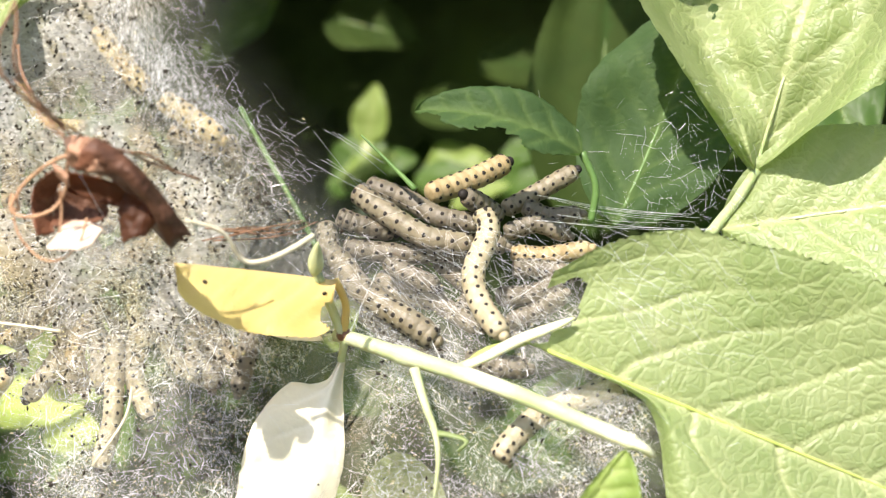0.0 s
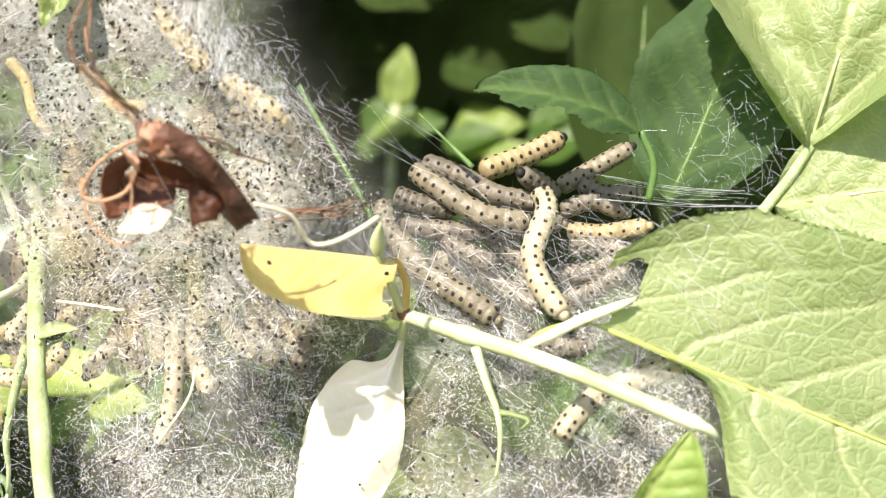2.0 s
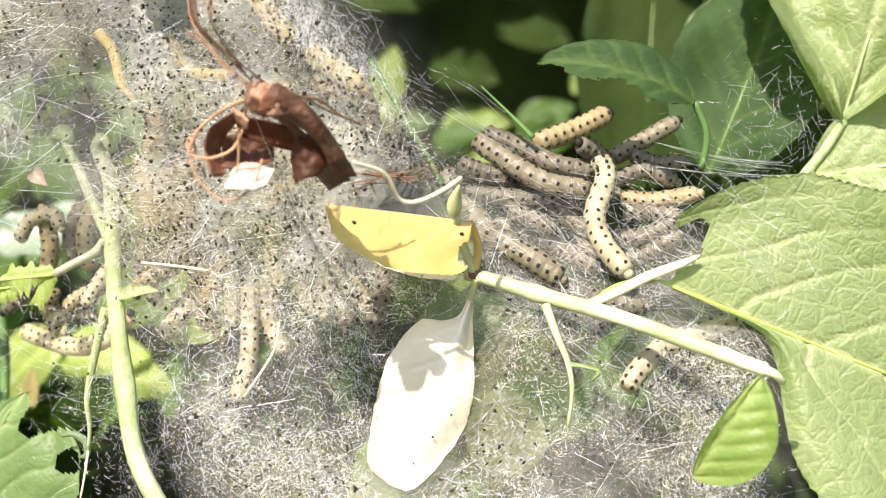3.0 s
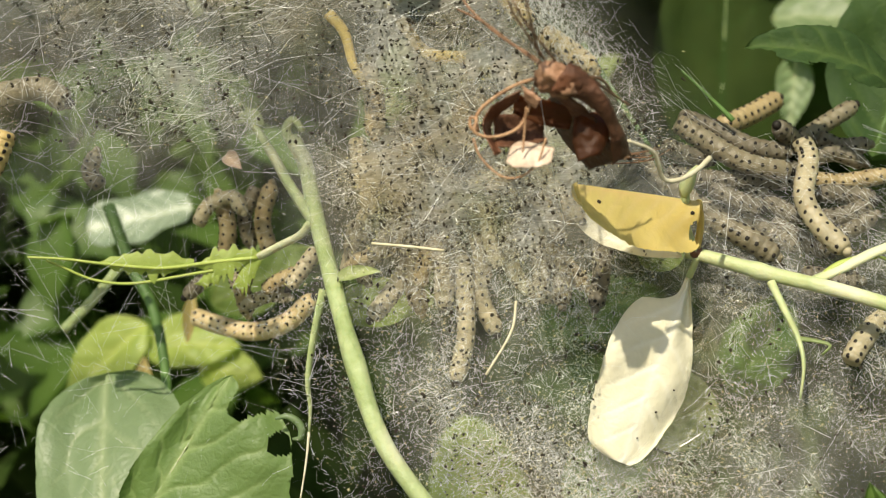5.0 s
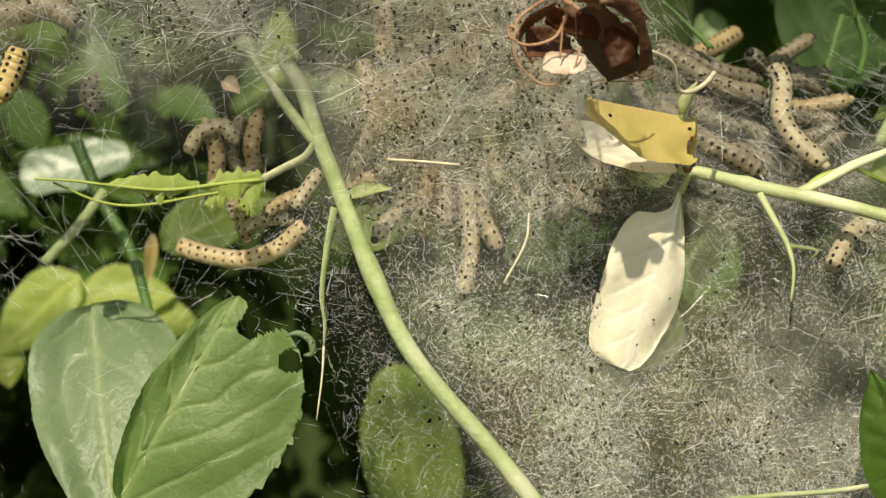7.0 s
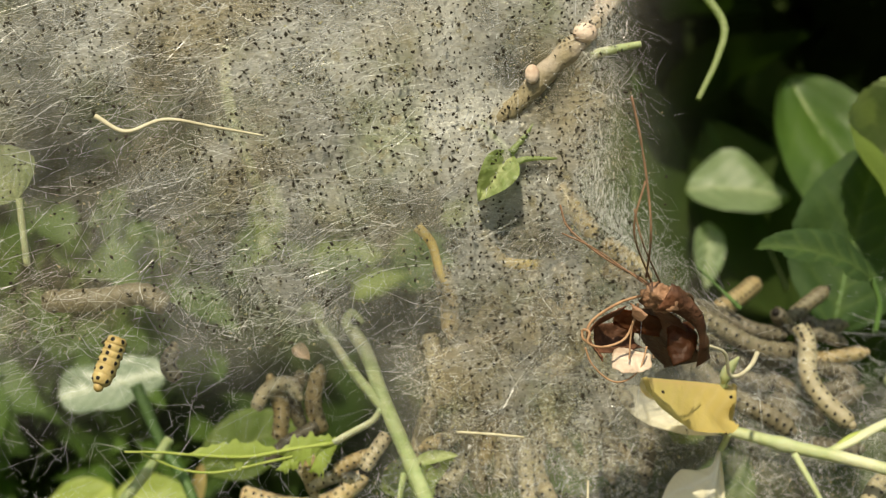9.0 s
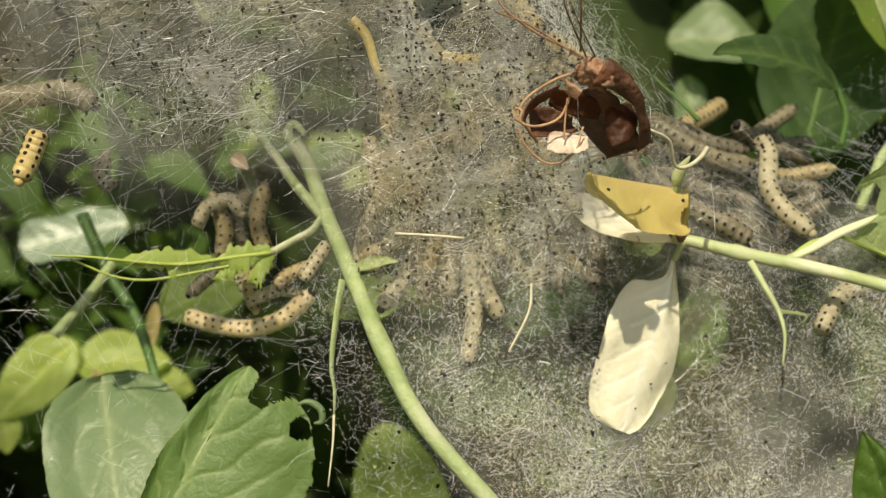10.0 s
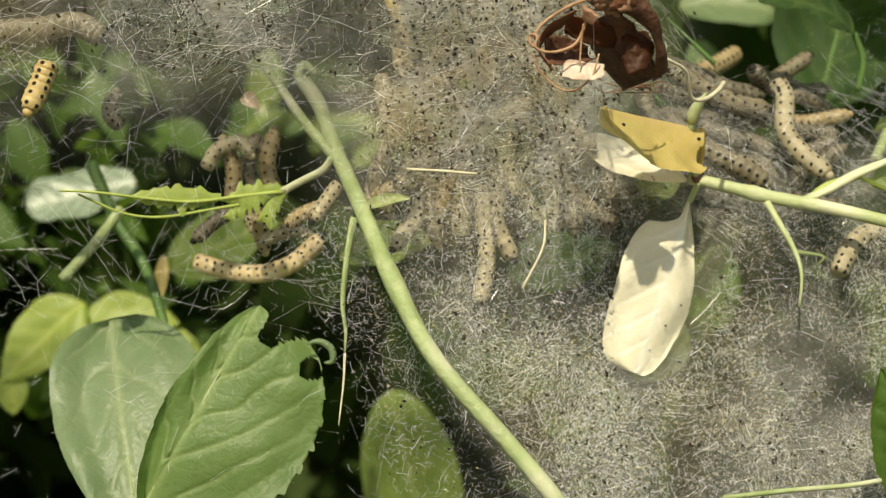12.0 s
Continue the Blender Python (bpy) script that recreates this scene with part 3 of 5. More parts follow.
# the folded half is whitish: sunlight on it is put into the material
yellow = leaf((-11.7, -3.0, 11.6), (-30.6, -14.0, 13.8), 9.0, (0.0, -0.97, 0.25), M_YELLOW, "yellow leaf folded lengthwise, caught in the silk", fold=(0.12, -2.35), bend=-0.5, sweep=0.3, turned=M_WHITE,
     widths=(1.0, 0.55), blunt=(0.66, 1.1), power=(0.24, 0.5), wave=0.9, veins=7, relief=0.02, nu=60, nv=18, seed=9, rib_material=M_YELLOW, bites=((0.02, -0.55, 1.4),),
     petiole=((-11.5, 1.0, 4.2), (-11.0, 0.0, 8.3)))

# other half of the yellow leaf, made pale to look sunlit
leaf((-13.9, -1.0, 3.4), (-30.2, 3.0, 10.9), 4.2, (0.0, -1, 0.6), M_WHITE, "withered leaf half behind the yellow leaf, sunlight in its pale colour", fold=(0.1, 0.15), bend=-1.0, sweep=1.0, widths=(1.0, 0.8), blunt=1.25, power=0.6,
     wave=1.0, veins=5, relief=0.06, nu=40, nv=12, seed=10, rib=False)

for host, at, r in ((yellow, (-27.0, -12.5, 11.3), 0.36), (yellow, (-12.8, -4.7, 9.9), 0.32), (bleached, (-22.1, 1.3, -11.7), 0.22), (bleached, (-17.5, 0.6, -20.0), 0.2),
                    (bleached, (-14.8, 0.8, -16.7), 0.16), (bleached, (-21.7, 1.4, -13.8), 0.2), (bleached, (-20.3, 0.3, -23.9), 0.15)):
    part("dropping", ball(at, r, 5, 7, (1.1, 0.7, 0.9)), M_FRASS, host, "dark dropping stuck on the leaf")

# right-hand shoot behind the large leaf
rod("shoot", [(33.0, 34.0, 9.9), (37.2, 36.0, 17.0), (39.7, 38.0, 20.6), (42.5, 38.0, 24.2), (45.9, 38.0, 29.5)], lambda s: 1.0 - 0.2 * s, M_STEM, "pale green shoot wrapped in loose silk", "shoot", 10, 24)
leaf((45.5, 38.0, 29.1), (59.3, 46.0, 73.0), 21, (0.1, -0.75, 0.65), M_LEAF_PALE, "bright green leaf folded along its pale midrib", fold=(0.30, 0.45), bend=3, widths=(1.4, 1.0), blunt=(1.15, 1.15), power=0.8,
     wave=3.6, veins=6, relief=0.5, arc=0.5, stray=0.3, nu=80, nv=24, seed=12, serr=0.02)
leaf((40.3, 38.0, 20.2), (91.9, 34.0, 26.2), 14, (0.1, -1, 0.5), M_LEAF_PALE, "pale green leaf with a strong midrib", fold=(0.15, 0.22), bend=2, blunt=0.8, power=0.7, wave=1.0, veins=8, relief=0.5, nu=70, nv=18, seed=13, serr=0.02)
leaf((23.7, 38.0, 20.6), (39.0, 46.0, 61.0), 13.5, (-0.2, -1, 0.05), M_LEAF_BLUE_SHADE, "blue-green leaf, shade put into its colour, with a pale midrib", fold=(0.15, 0.2), bend=-2, blunt=0.85, power=0.7, wave=0.8, veins=8, relief=0.4, nu=50, nv=14, seed=14, rib_material=M_STEM_DARK)
leaf((20.4, 12.0, 30.2), (-3.1, 8.0, 36.0), 5.2, (0.0, -0.9, 0.7), M_LEAF_BLUE_SHADE, "small chewed leaf with a ragged edge", fold=(0.2, 0.3), bend=3, blunt=0.8, power=0.6, wave=1.0, veins=6, relief=0.3, nu=50, nv=12, seed=16,
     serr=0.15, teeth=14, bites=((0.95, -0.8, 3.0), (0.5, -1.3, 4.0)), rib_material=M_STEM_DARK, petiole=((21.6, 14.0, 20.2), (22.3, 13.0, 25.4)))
leaf((19.7, -14.0, -22.3), (28.2, -18.0, -8.4), 6.0, (0.1, -1, 0.3), M_LEAF, "green leaf below the cut twig end", fold=(0.35, 0.25), bend=1, widths=(0.25, 1.2), blunt=1.0, power=0.6, wave=0.6, veins=6, relief=0.3, nu=50, nv=14, seed=17)
leaf((-9.0, 40.0, -31.5), (-11.2, 36.0, -16.3), 7.0, (0.0, -1, 0.3), M_LEAF_PALE, "pale oval leaf seen through the silk", fold=(0.1, 0.1), bend=1, blunt=0.9, power=0.5, wave=0.4, veins=6, relief=0.2, nu=40, nv=12, seed=18)
# the darker mid green stands for shade on this leaf tip
leaf((16.9, -20.0, -48.0), (8.3, -24.0, -26.2), 6.0, (-0.4, -1, 0.2), M_LEAF_MID, "green leaf tip at the lower edge of the nest", fold=(0.3, 0.3), bend=1, serr=0.06, wave=0.8, veins=6, relief=0.3, nu=40, nv=12, seed=19)

# left-hand stem
def long_stem():
    ob = rod("stem", [(-75.1, 17.0, 22.3), (-72.7, 15.0, 18.0), (-70.5, 10.0, 10.5), (-66.9, 2.0, 0.4), (-62.4, -6.0, -12.0), (-56.9, -14.0, -23.8), (-46.6, -18.0, -36.4), (-40.2, -21.0, -44.5), (-35.9, -22.0, -50.6)],
             lambda s: 1.32 + 0.3 * exp(-((s - 0.5) / 0.04) ** 2), M_STEM, "thick pale green stem rising through the silk", "stem", 12, 60)
    part("stem_tip", tube(spline([(-74.9, 17.0, 21.3), (-76.2, 17.0, 23.6), (-75.1, 17.0, 25.5), (-73.2, 16.0, 23.5)], 12), lambda s: 1.0 - 0.5 * s, 8), M_STEM, ob, "bent over growing tip")
    part("branch", tube(spline([(-69.7, 8.0, 7.8), (-74.8, 13.0, 14.3), (-78.7, 16.0, 20.4), (-82.6, 18.0, 26.0)], 16), lambda s: 1.0 - 0.35 * s, 8), M_STEM, ob)
    part("branch_leaf", tube(spline([(-85.0, 19.0, 25.2), (-82.6, 18.0, 26.3), (-80.1, 17.0, 24.6)], 8), lambda s: 0.4 + 1.4 * sin(pi * s), 8, flat=0.4), M_LEAF_PALE, ob)
    part("hanging_stalk", tube(spline([(-67.9, 1.0, -1.8), (-69.2, 0.0, -8.6), (-70.0, -1.0, -15.3), (-69.6, -1.0, -19.5), (-69.8, -1.0, -23.3)], 18), lambda s: 0.85 - 0.65 * s, 8, flat=0.5), M_STEM, ob, "dry hanging stalk")
    part("dry_thread", tube(spline([(-69.8, -1.0, -23.3), (-70.1, -2.0, -27.8), (-71.0, -3.0, -34.4)], 8), lambda s: 0.22 - 0.1 * s, 6), M_PALE_FIBRE, ob)
    return ob


long_stem()
leaf((-66.0, 1.0, -0.2), (-59.0, -1.0, 1.1), 1.4, (0, -1, 0.6), M_LEAF_PALE, "small narrow leaf at a joint of the stem", fold=(0.5, 0.5), bend=0.5, blunt=0.7, power=0.7, wave=0.3, veins=4, relief=0.1, nu=24, nv=6, seed=21)


def chewed_spray():
    """What is left of an eaten leaf: its ribs with ragged shreds."""
    ob = thing("chewed_leaf", (-70.8, 8.0, 8.7), "eaten leaf, bare ribs with ragged green shreds", "leaf")
    part("petiole", tube(spline([(-71.0, 8.0, 8.5), (-72.6, 8.0, 6.5), (-76.1, 8.0, 4.7), (-79.2, 8.0, 3.0)], 12), lambda s: 0.75, 8, flat=0.6), M_STEM, ob)
    part("midrib", tube(spline([(-79.2, 8.0, 3.0), (-86.5, 7.0, 2.2), (-94.1, 5.0, 1.3), (-102.3, 3.0, 2.0), (-108.1, 2.0, 2.7), (-113.7, 1.0, 3.0)], 30), lambda s: 0.38 - 0.2 * s, 7), M_RIB, ob)
    part("side_rib", tube(spline([(-82.3, 8.0, 1.6), (-90.0, 7.0, 0.3), (-98.4, 5.0, -1.1), (-104.3, 4.0, -0.5), (-109.2, 3.0, 1.6), (-111.1, 2.0, 2.5)], 30), lambda s: 0.28 - 0.1 * s, 7), M_RIB, ob)
    rnd = random.Random(5)
    for (a, b, w) in (((-79.2, 8.0, 3.0), (-89.9, 6.5, 1.6), 5.0), ((-78.7, 8.0, 2.5), (-83.6, 8.0, -1.9), 5.5), ((-89.1, 6.5, 1.9), (-104.9, 3.0, 2.2), 4.2), ((-84.8, 7.5, 0.3), (-89.1, 7.0, -1.2), 2.6)):
        A, B = Vector(a), Vector(b)
        verts, faces = [], []
        for i in range(25):
            u = i / 24
            p = A.lerp(B, u)
            up = w * (0.3 + 0.7 * abs(noise.noise(Vector((u * 7, w, 0))))) * sin(pi * min(1, u + 0.1)) + 0.1
            dn = w * (0.2 + 0.8 * abs(noise.noise(Vector((u * 9, w, 7))))) * sin(pi * min(1, u + 0.05)) + 0.1
            verts += [p + Vector((0, 0.5, up)), p + Vector((0, -0.2, 0)), p + Vector((0, 0.3, -dn))]
        for i in range(24):
            k = i * 3
            faces += [(k, k + 1, k + 4, k + 3), (k + 1, k + 2, k + 5, k + 4)]
        part("shred", (verts, faces), M_LEAF_LIME, ob, attrs={"vein": [0.0] * len(verts)})
    return ob


chewed_spray()
leaf((-109.6, 30.0, -17.7), (-102.1, 4.0, -53.7), 15, (-0.1, -1, 0.45), M_LEAF_LOW, "broad green leaf at the lower edge of the nest", fold=(0.06, 0.12), bend=2, blunt=0.7, power=0.6, wave=0.9, veins=4.5, relief=0.30, arc=0.7, stray=0.3, nu=70, nv=20, seed=31, widths=(0.95, 0.75))
leaf((-101.7, 4.0, -46.8), (-83.1, 7.0, -15.5), 15.5, (0.1, -1, 0.35), M_LEAF_SOFT, "broad green leaf with a torn edge", fold=(0.16, 0.12), bend=2, blunt=(0.95, 1.0), power=(0.6, 0.3), wave=0.9, veins=4.5, relief=0.34, arc=0.7, stray=0.35, nu=90, nv=36, seed=32, widths=(0.35, 1.26), serr=0.05, teeth=9,
     bites=((0.90, 0.27, 1.6), (0.95, 0.30, 2.2), (1.0, 0.34, 3.0), (0.86, 0.80, 1.6)))
rod("leaf_scrap", [(-75.6, 3.0, -21.8), (-73.7, 3.0, -21.4), (-71.8, 3.0, -22.6), (-71.6, 3.0, -24.6), (-72.9, 3.0, -24.9)], lambda s: 0.6 * sin(pi * (0.1 + 0.8 * s)), M_LEAF_LOW, "curled green shred of the torn leaf", "leaf scrap", 8, 14)
rod("green_shoot", [(-115.5, 52.0, 12.2), (-110.4, 50.0, 0.6), (-105.4, 46.0, -7.1), (-101.1, 38.0, -18.3), (-98.1, 28.0, -32.9)], lambda s: 1.25 - 0.4 * s, M_STEM_DARK, "dark green shoot among small leaves", "shoot", 8, 24)
for (b, t, h, lab, sd) in (((-126.9, 126.0, -14.4), (-146.3, 126.0, -33.2), 8.4, "small yellow-green leaf in the sun", 41), ((-127.6, 126.0, -19.8), (-104.1, 126.0, -19.8), 7.3, "small pale green leaf", 42),
                           ((-114.1, 126.0, -25.1), (-98.7, 126.0, -27.1), 6.2, "small yellow-green leaf on a shoot", 43), ((-143.6, 126.0, -30.5), (-143.6, 126.0, -41.2), 3.9, "small yellow-green leaf tip", 44)):
    leaf(b, t, h, (0, -1, 0.6), M_LEAF_LIME, lab, group="small leaves below the nest", fold=(0.2, 0.2), bend=1, wave=0.8, veins=5, relief=0.2, nu=30, nv=10, seed=sd)
leaf((-103.3, 70.0, -5.1), (-104.4, 70.0, -15.2), 1.6, (0, -1, 0.3), M_YELLOW, "small withered yellow leaf", fold=(0.5, 0.5), nu=24, nv=6, seed=45, relief=0.1)
leaf((-117.7, 88.0, -28.1), (-117.7, 88.0, -19.2), 2.4, (0, -1, 0.3), M_YELLOW, "small curled yellow leaf", fold=(0.6, 0.6), nu=24, nv=6, seed=46, relief=0.1)
rod("yellow_stalk", [(-118.4, 34.0, -10.4), (-112.7, 36.0, -3.8), (-108.3, 38.0, 2.4)], 1.0, M_STEM, "yellowish stalk behind the silk", "stalk", 8, 12)
leaf((-113.0, 113.0, 13.5), (-138.0, 113.0, 8.0), 7.5, (0, -0.9, 0.7), M_LEAF_SHEEN, "pale leaf behind the silk, sky sheen put into its colour", fold=(0.1, 0.1), blunt=0.95, power=0.35, wave=1.4, nu=30, nv=8, seed=47)

# dead curled leaf
def withered_leaf():
    ob = thing("withered_leaf", (-33.2, -36.0, 25.8), "curled reddish-brown dead leaf hanging in the silk", "leaf")
    def sheet(name, edge_a, edge_b, bulge, mat, label, sd, n=26, m=14):
        """Thin crumpled tissue between two edges, bowed towards the light by bulge."""
        A, B = spline(edge_a, n), spline(edge_b, n)
        vs, fs = [], []
        for i in range(n):
            for j in range(m):
                v = j / (m - 1)
                tear = 1.0 if 0 < j < m - 1 else 1.0 + 0.10 * noise.noise(Vector((i * 0.9, sd, j)))
                p = A[i].lerp(B[i], 0.5 + (v - 0.5) * tear)
                crumple = 0.75 * noise.noise(Vector((p.x * 0.35, p.z * 0.35, sd))) + 0.32 * noise.noise(Vector((p.x * 1.1, p.z * 1.1, sd + 3)))
                vs.append(p + Vector((0.1, -1.0, 0.25)) * (bulge * 4 * v * (1 - v) + crumple))
        for i in range(n - 1):
            for j in range(m - 1):
                k = i * m + j
                fs.append((k, k + 1, k + m + 1, k + m))
        f = part(name, (vs, fs), mat, ob, label)
        f.modifiers.new("thick", "SOLIDIFY").thickness = 0.00018

    sheet("blade", [(-32.1, -36.0, 28.2), (-29.1, -35.0, 26.3), (-26.3, -32.0, 22.7), (-23.5, -27.0, 17.0)], [(-34.6, -36.0, 24.1), (-30.5, -35.0, 23.4), (-27.3, -33.0, 20.6), (-26.2, -28.0, 15.6)], 1.6, M_BROWN, "grey-brown outer side", 1)
    sheet("inner_fold", [(-38.8, -31.0, 24.7), (-35.0, -30.0, 24.0), (-31.0, -29.0, 22.5)], [(-39.2, -29.0, 22.3), (-36.2, -28.0, 21.4), (-31.8, -28.0, 20.4)], -1.0, M_BROWN_ORANGE, "orange-brown inner side", 2)
    sheet("flap", [(-31.1, -30.0, 21.7), (-31.3, -31.0, 19.1), (-30.7, -31.0, 15.9)], [(-27.3, -29.0, 22.6), (-26.6, -30.0, 19.9), (-28.0, -31.0, 16.9)], 0.8, M_BROWN_ORANGE, "orange-brown torn flap", 3)
    sheet("rim", [(-38.2, -33.0, 25.1), (-42.1, -31.0, 23.0), (-43.1, -30.0, 20.4), (-41.6, -31.0, 16.7)], [(-38.5, -30.0, 23.9), (-41.5, -27.0, 22.1), (-42.1, -26.0, 20.1), (-40.7, -28.0, 17.3)], -0.8, M_BROWN, "dark curled rim", 4)
    sheet("hollow", [(-41.8, -27.0, 22.3), (-38.2, -26.0, 22.4), (-35.1, -26.0, 21.0)], [(-41.3, -28.0, 18.1), (-38.0, -28.0, 18.2), (-34.7, -28.0, 18.9)], -1.2, M_BROWN, "dark hollow of the leaf", 5)
    sheet("pale_flap", [(-40.1, -31.0, 15.8), (-39.2, -29.0, 18.4), (-37.3, -28.0, 18.9), (-34.5, -28.0, 18.1)], [(-39.2, -33.0, 15.1), (-36.5, -33.0, 15.2), (-34.4, -32.0, 15.9), (-33.7, -30.0, 17.6)], 0.5, M_BROWN_PALE, "pale dry inner flap", 6)
    sheet("inner_side", [(-32.9, -35.0, 24.6), (-29.1, -32.0, 21.9), (-24.6, -27.0, 16.5)], [(-35.1, -23.0, 24.4), (-32.6, -21.0, 19.7), (-28.8, -20.0, 15.4)], 0.6, M_BROWN, "dark brown inner side", 8)
    sheet("upper_rim", [(-38.1, -35.0, 25.5), (-37.0, -35.0, 24.7), (-35.7, -35.0, 23.5)], [(-37.7, -34.0, 23.6), (-37.0, -34.0, 23.0), (-36.3, -34.0, 22.5)], 0.4, M_BROWN_TAN, "light brown torn rim", 7)
    kv, kf = ball((-33.1, -35.0, 26.2), 2.1, 18, 24, (1.3, 0.9, 0.85))
    kc = Vector((-33.1, -35.0, 26.2))
    kv = [kc + (v - kc) * (1 + 0.8 * noise.noise((v - kc) * 0.6) + 0.45 * noise.noise((v - kc) * 1.7)) for v in kv]
    part("knot", (kv, kf), M_BROWN_TAN, ob, "crumpled light brown top")
    for pts, r in (([(-35.2, -34.0, 26.7), (-39.0, -33.0, 25.6), (-42.6, -32.0, 23.4), (-43.9, -32.0, 21.6), (-43.6, -32.0, 19.9), (-44.6, -32.0, 20.3), (-44.6, -32.0, 21.6), (-43.8, -33.0, 21.2), (-44.1, -33.0, 19.7), (-41.9, -33.0, 19.0), (-38.7, -33.0, 20.0), (-37.2, -33.0, 22.5), (-36.6, -34.0, 25.3)], 0.22),
                   ([(-44.3, -32.0, 19.0), (-43.3, -32.0, 16.5), (-40.7, -32.0, 14.1), (-38.2, -32.0, 14.0), (-36.0, -32.0, 15.8), (-34.9, -32.0, 19.0)], 0.14), ([(-37.5, -34.0, 22.8), (-37.7, -33.0, 19.7), (-37.9, -33.0, 17.1)], 0.14)):
        part("rib", tube(spline(pts, 40), r, 6), M_RIB_TAN, ob, "thin curling rib")
    return ob


withered_leaf()
fibre_id = 0
for pts, r in (([(-33.6, -36.0, 26.6), (-36.8, -36.0, 29.0), (-41.0, -32.0, 32.2), (-45.4, -28.0, 36.9), (-46.5, -27.0, 40.6)], 0.17), ([(-33.7, -36.0, 26.3), (-38.2, -36.0, 29.7), (-42.5, -32.0, 33.6), (-46.5, -28.0, 36.2)], 0.12),
               ([(-32.5, -36.0, 26.6), (-29.7, -34.0, 26.8), (-27.2, -30.0, 25.4), (-23.7, -24.0, 24.0)], 0.15), ([(-32.2, -36.0, 26.3), (-28.1, -32.0, 26.6), (-25.9, -27.0, 24.9)], 0.16),
               ([(-35.9, -36.0, 29.1), (-37.6, -45.0, 34.4), (-37.8, -45.0, 40.7), (-38.8, -45.0, 48.7), (-39.9, -45.0, 54.3)], 0.16), ([(-33.8, -36.0, 28.3), (-38.8, -45.0, 33.6), (-39.9, -45.0, 38.4)], 0.13),
               ([(-35.1, -36.0, 28.3), (-40.0, -45.0, 35.2), (-38.2, -45.0, 42.3)], 0.15)):
    rod("fibre", pts, r, M_FIBRE, "thin reddish-brown dry fibre", "fibre", 6, 26, "dry fibres round the dead leaf", 0.3, fibre_id)
    fibre_id += 1
rod("tendril", [(-24.1, -28.0, 18.9), (-20.5, -25.0, 17.6), (-18.9, -22.0, 14.3), (-16.6, -20.5, 14.1), (-13.8, -18.0, 15.6), (-11.7, -15.0, 17.4)], lambda s: 0.24 + 0.16 * s, M_PALE_FIBRE, "thin pale curved tendril", "tendril", 8, 40)
for k in range(9):
    rnd = random.Random(60 + k)
    rod("fibre", [tuple(Vector((-27.2, -9.0, 17.4)) + Vector((rnd.uniform(-2, 4), rnd.uniform(-1, 2), rnd.uniform(-1.2, 1.2)))),
                  tuple(Vector((-20.9, -5.0, 17.8)) + Vector((rnd.uniform(-2, 2), rnd.uniform(-1, 2), rnd.uniform(-1, 1.2)))),
                  tuple(Vector((-15.6, -1.0, 18.6)) + Vector((rnd.uniform(-5, 1), rnd.uniform(-1, 2), rnd.uniform(-1, 1.5))))], 0.10, M_FIBRE, "thin reddish-brown dry fibre", "fibre", 5, 14, "dry fibres round the dead leaf", 0.3, k)

# upper part of the nest
def top_twig():
    ob = rod("twig_stub", [(-31.9, -17.0, 80.3), (-38.8, -18.0, 70.0), (-45.8, -18.0, 63.1), (-50.7, -17.0, 57.9), (-55.1, -16.0, 54.5)], lambda s: 2.0 - 0.5 * s, M_BARK, "grey-green woody twig end inside the silk", "twig", 12, 30, lumps=0.25)
    part("bud", ball((-49.0, -20.0, 61.9), 1.2, 7, 9, (1, 0.8, 1.3)), M_BROWN_PALE, ob, "pale bud scar")
    part("side_shoot", tube(spline([(-39.0, -18.0, 65.4), (-35.1, -19.0, 66.2), (-31.2, -20.0, 66.9)], 10), lambda s: 0.9 - 0.4 * s, 8), M_STEM, ob)
    part("bark_flake", ball((-40.3, -20.0, 68.6), 1.6, 7, 9, (1.3, 0.6, 1.0)), M_BROWN_PALE, ob)
    return ob


top_twig()
leaf((-52.0, -15.6, 49.9), (-57.3, -16.4, 42.2), 3.7, (0.2, -1, 0.3), M_LEAF_PALE, "crumpled green leaf scrap stuck on the silk", fold=(0.7, 0.6), bend=1, wave=1.5, veins=4, relief=0.3, nu=30, nv=8, seed=51,
     petiole=((-56.8, -16.5, 55.0), (-54.7, -16.4, 52.6)))
rod("leaf_scrap", [(-53.1, -16.6, 46.9), (-49.9, -16.6, 48.8), (-44.5, -16.4, 49.0)], lambda s: 0.8 - 0.6 * s, M_LEAF_PALE, "green shred on the silk", "leaf scrap", 6, 14)
rod("leaf_scrap", [(-52.0, -16.4, 49.9), (-49.8, -16.4, 52.4), (-48.2, -16.4, 54.7)], lambda s: 0.7 - 0.5 * s, M_LEAF_PALE, "green shred on the silk", "leaf scrap", 6, 14)
rod("dry_stalk", [(-115.4, -28.0, 53.8), (-111.0, -28.0, 51.5), (-105.3, -28.0, 53.3), (-98.0, -27.0, 52.3), (-91.0, -26.0, 51.2)], lambda s: 0.38 - 0.2 * s, M_PALE_FIBRE, "thin pale dry stalk", "stalk", 7, 30)
leaf((-129.4, -6.0, 44.0), (-136.0, -8.0, 51.8), 6, (0.3, -1, 0.3), M_LEAF_PALE, "pale leaf in the sun at the edge of the nest", nu=30, nv=10, seed=52, petiole=((-128.4, -4.0, 33.3),))
rod("withered_strip", [(-12.3, 10.0, 84.2), (-7.9, 8.0, 76.6), (-9.8, 6.0, 70.0), (-14.3, 4.0, 62.0)], lambda s: 0.9 - 0.4 * s, M_LEAF_PALE, "narrow hanging withered leaf strip", "leaf strip", 7, 24)
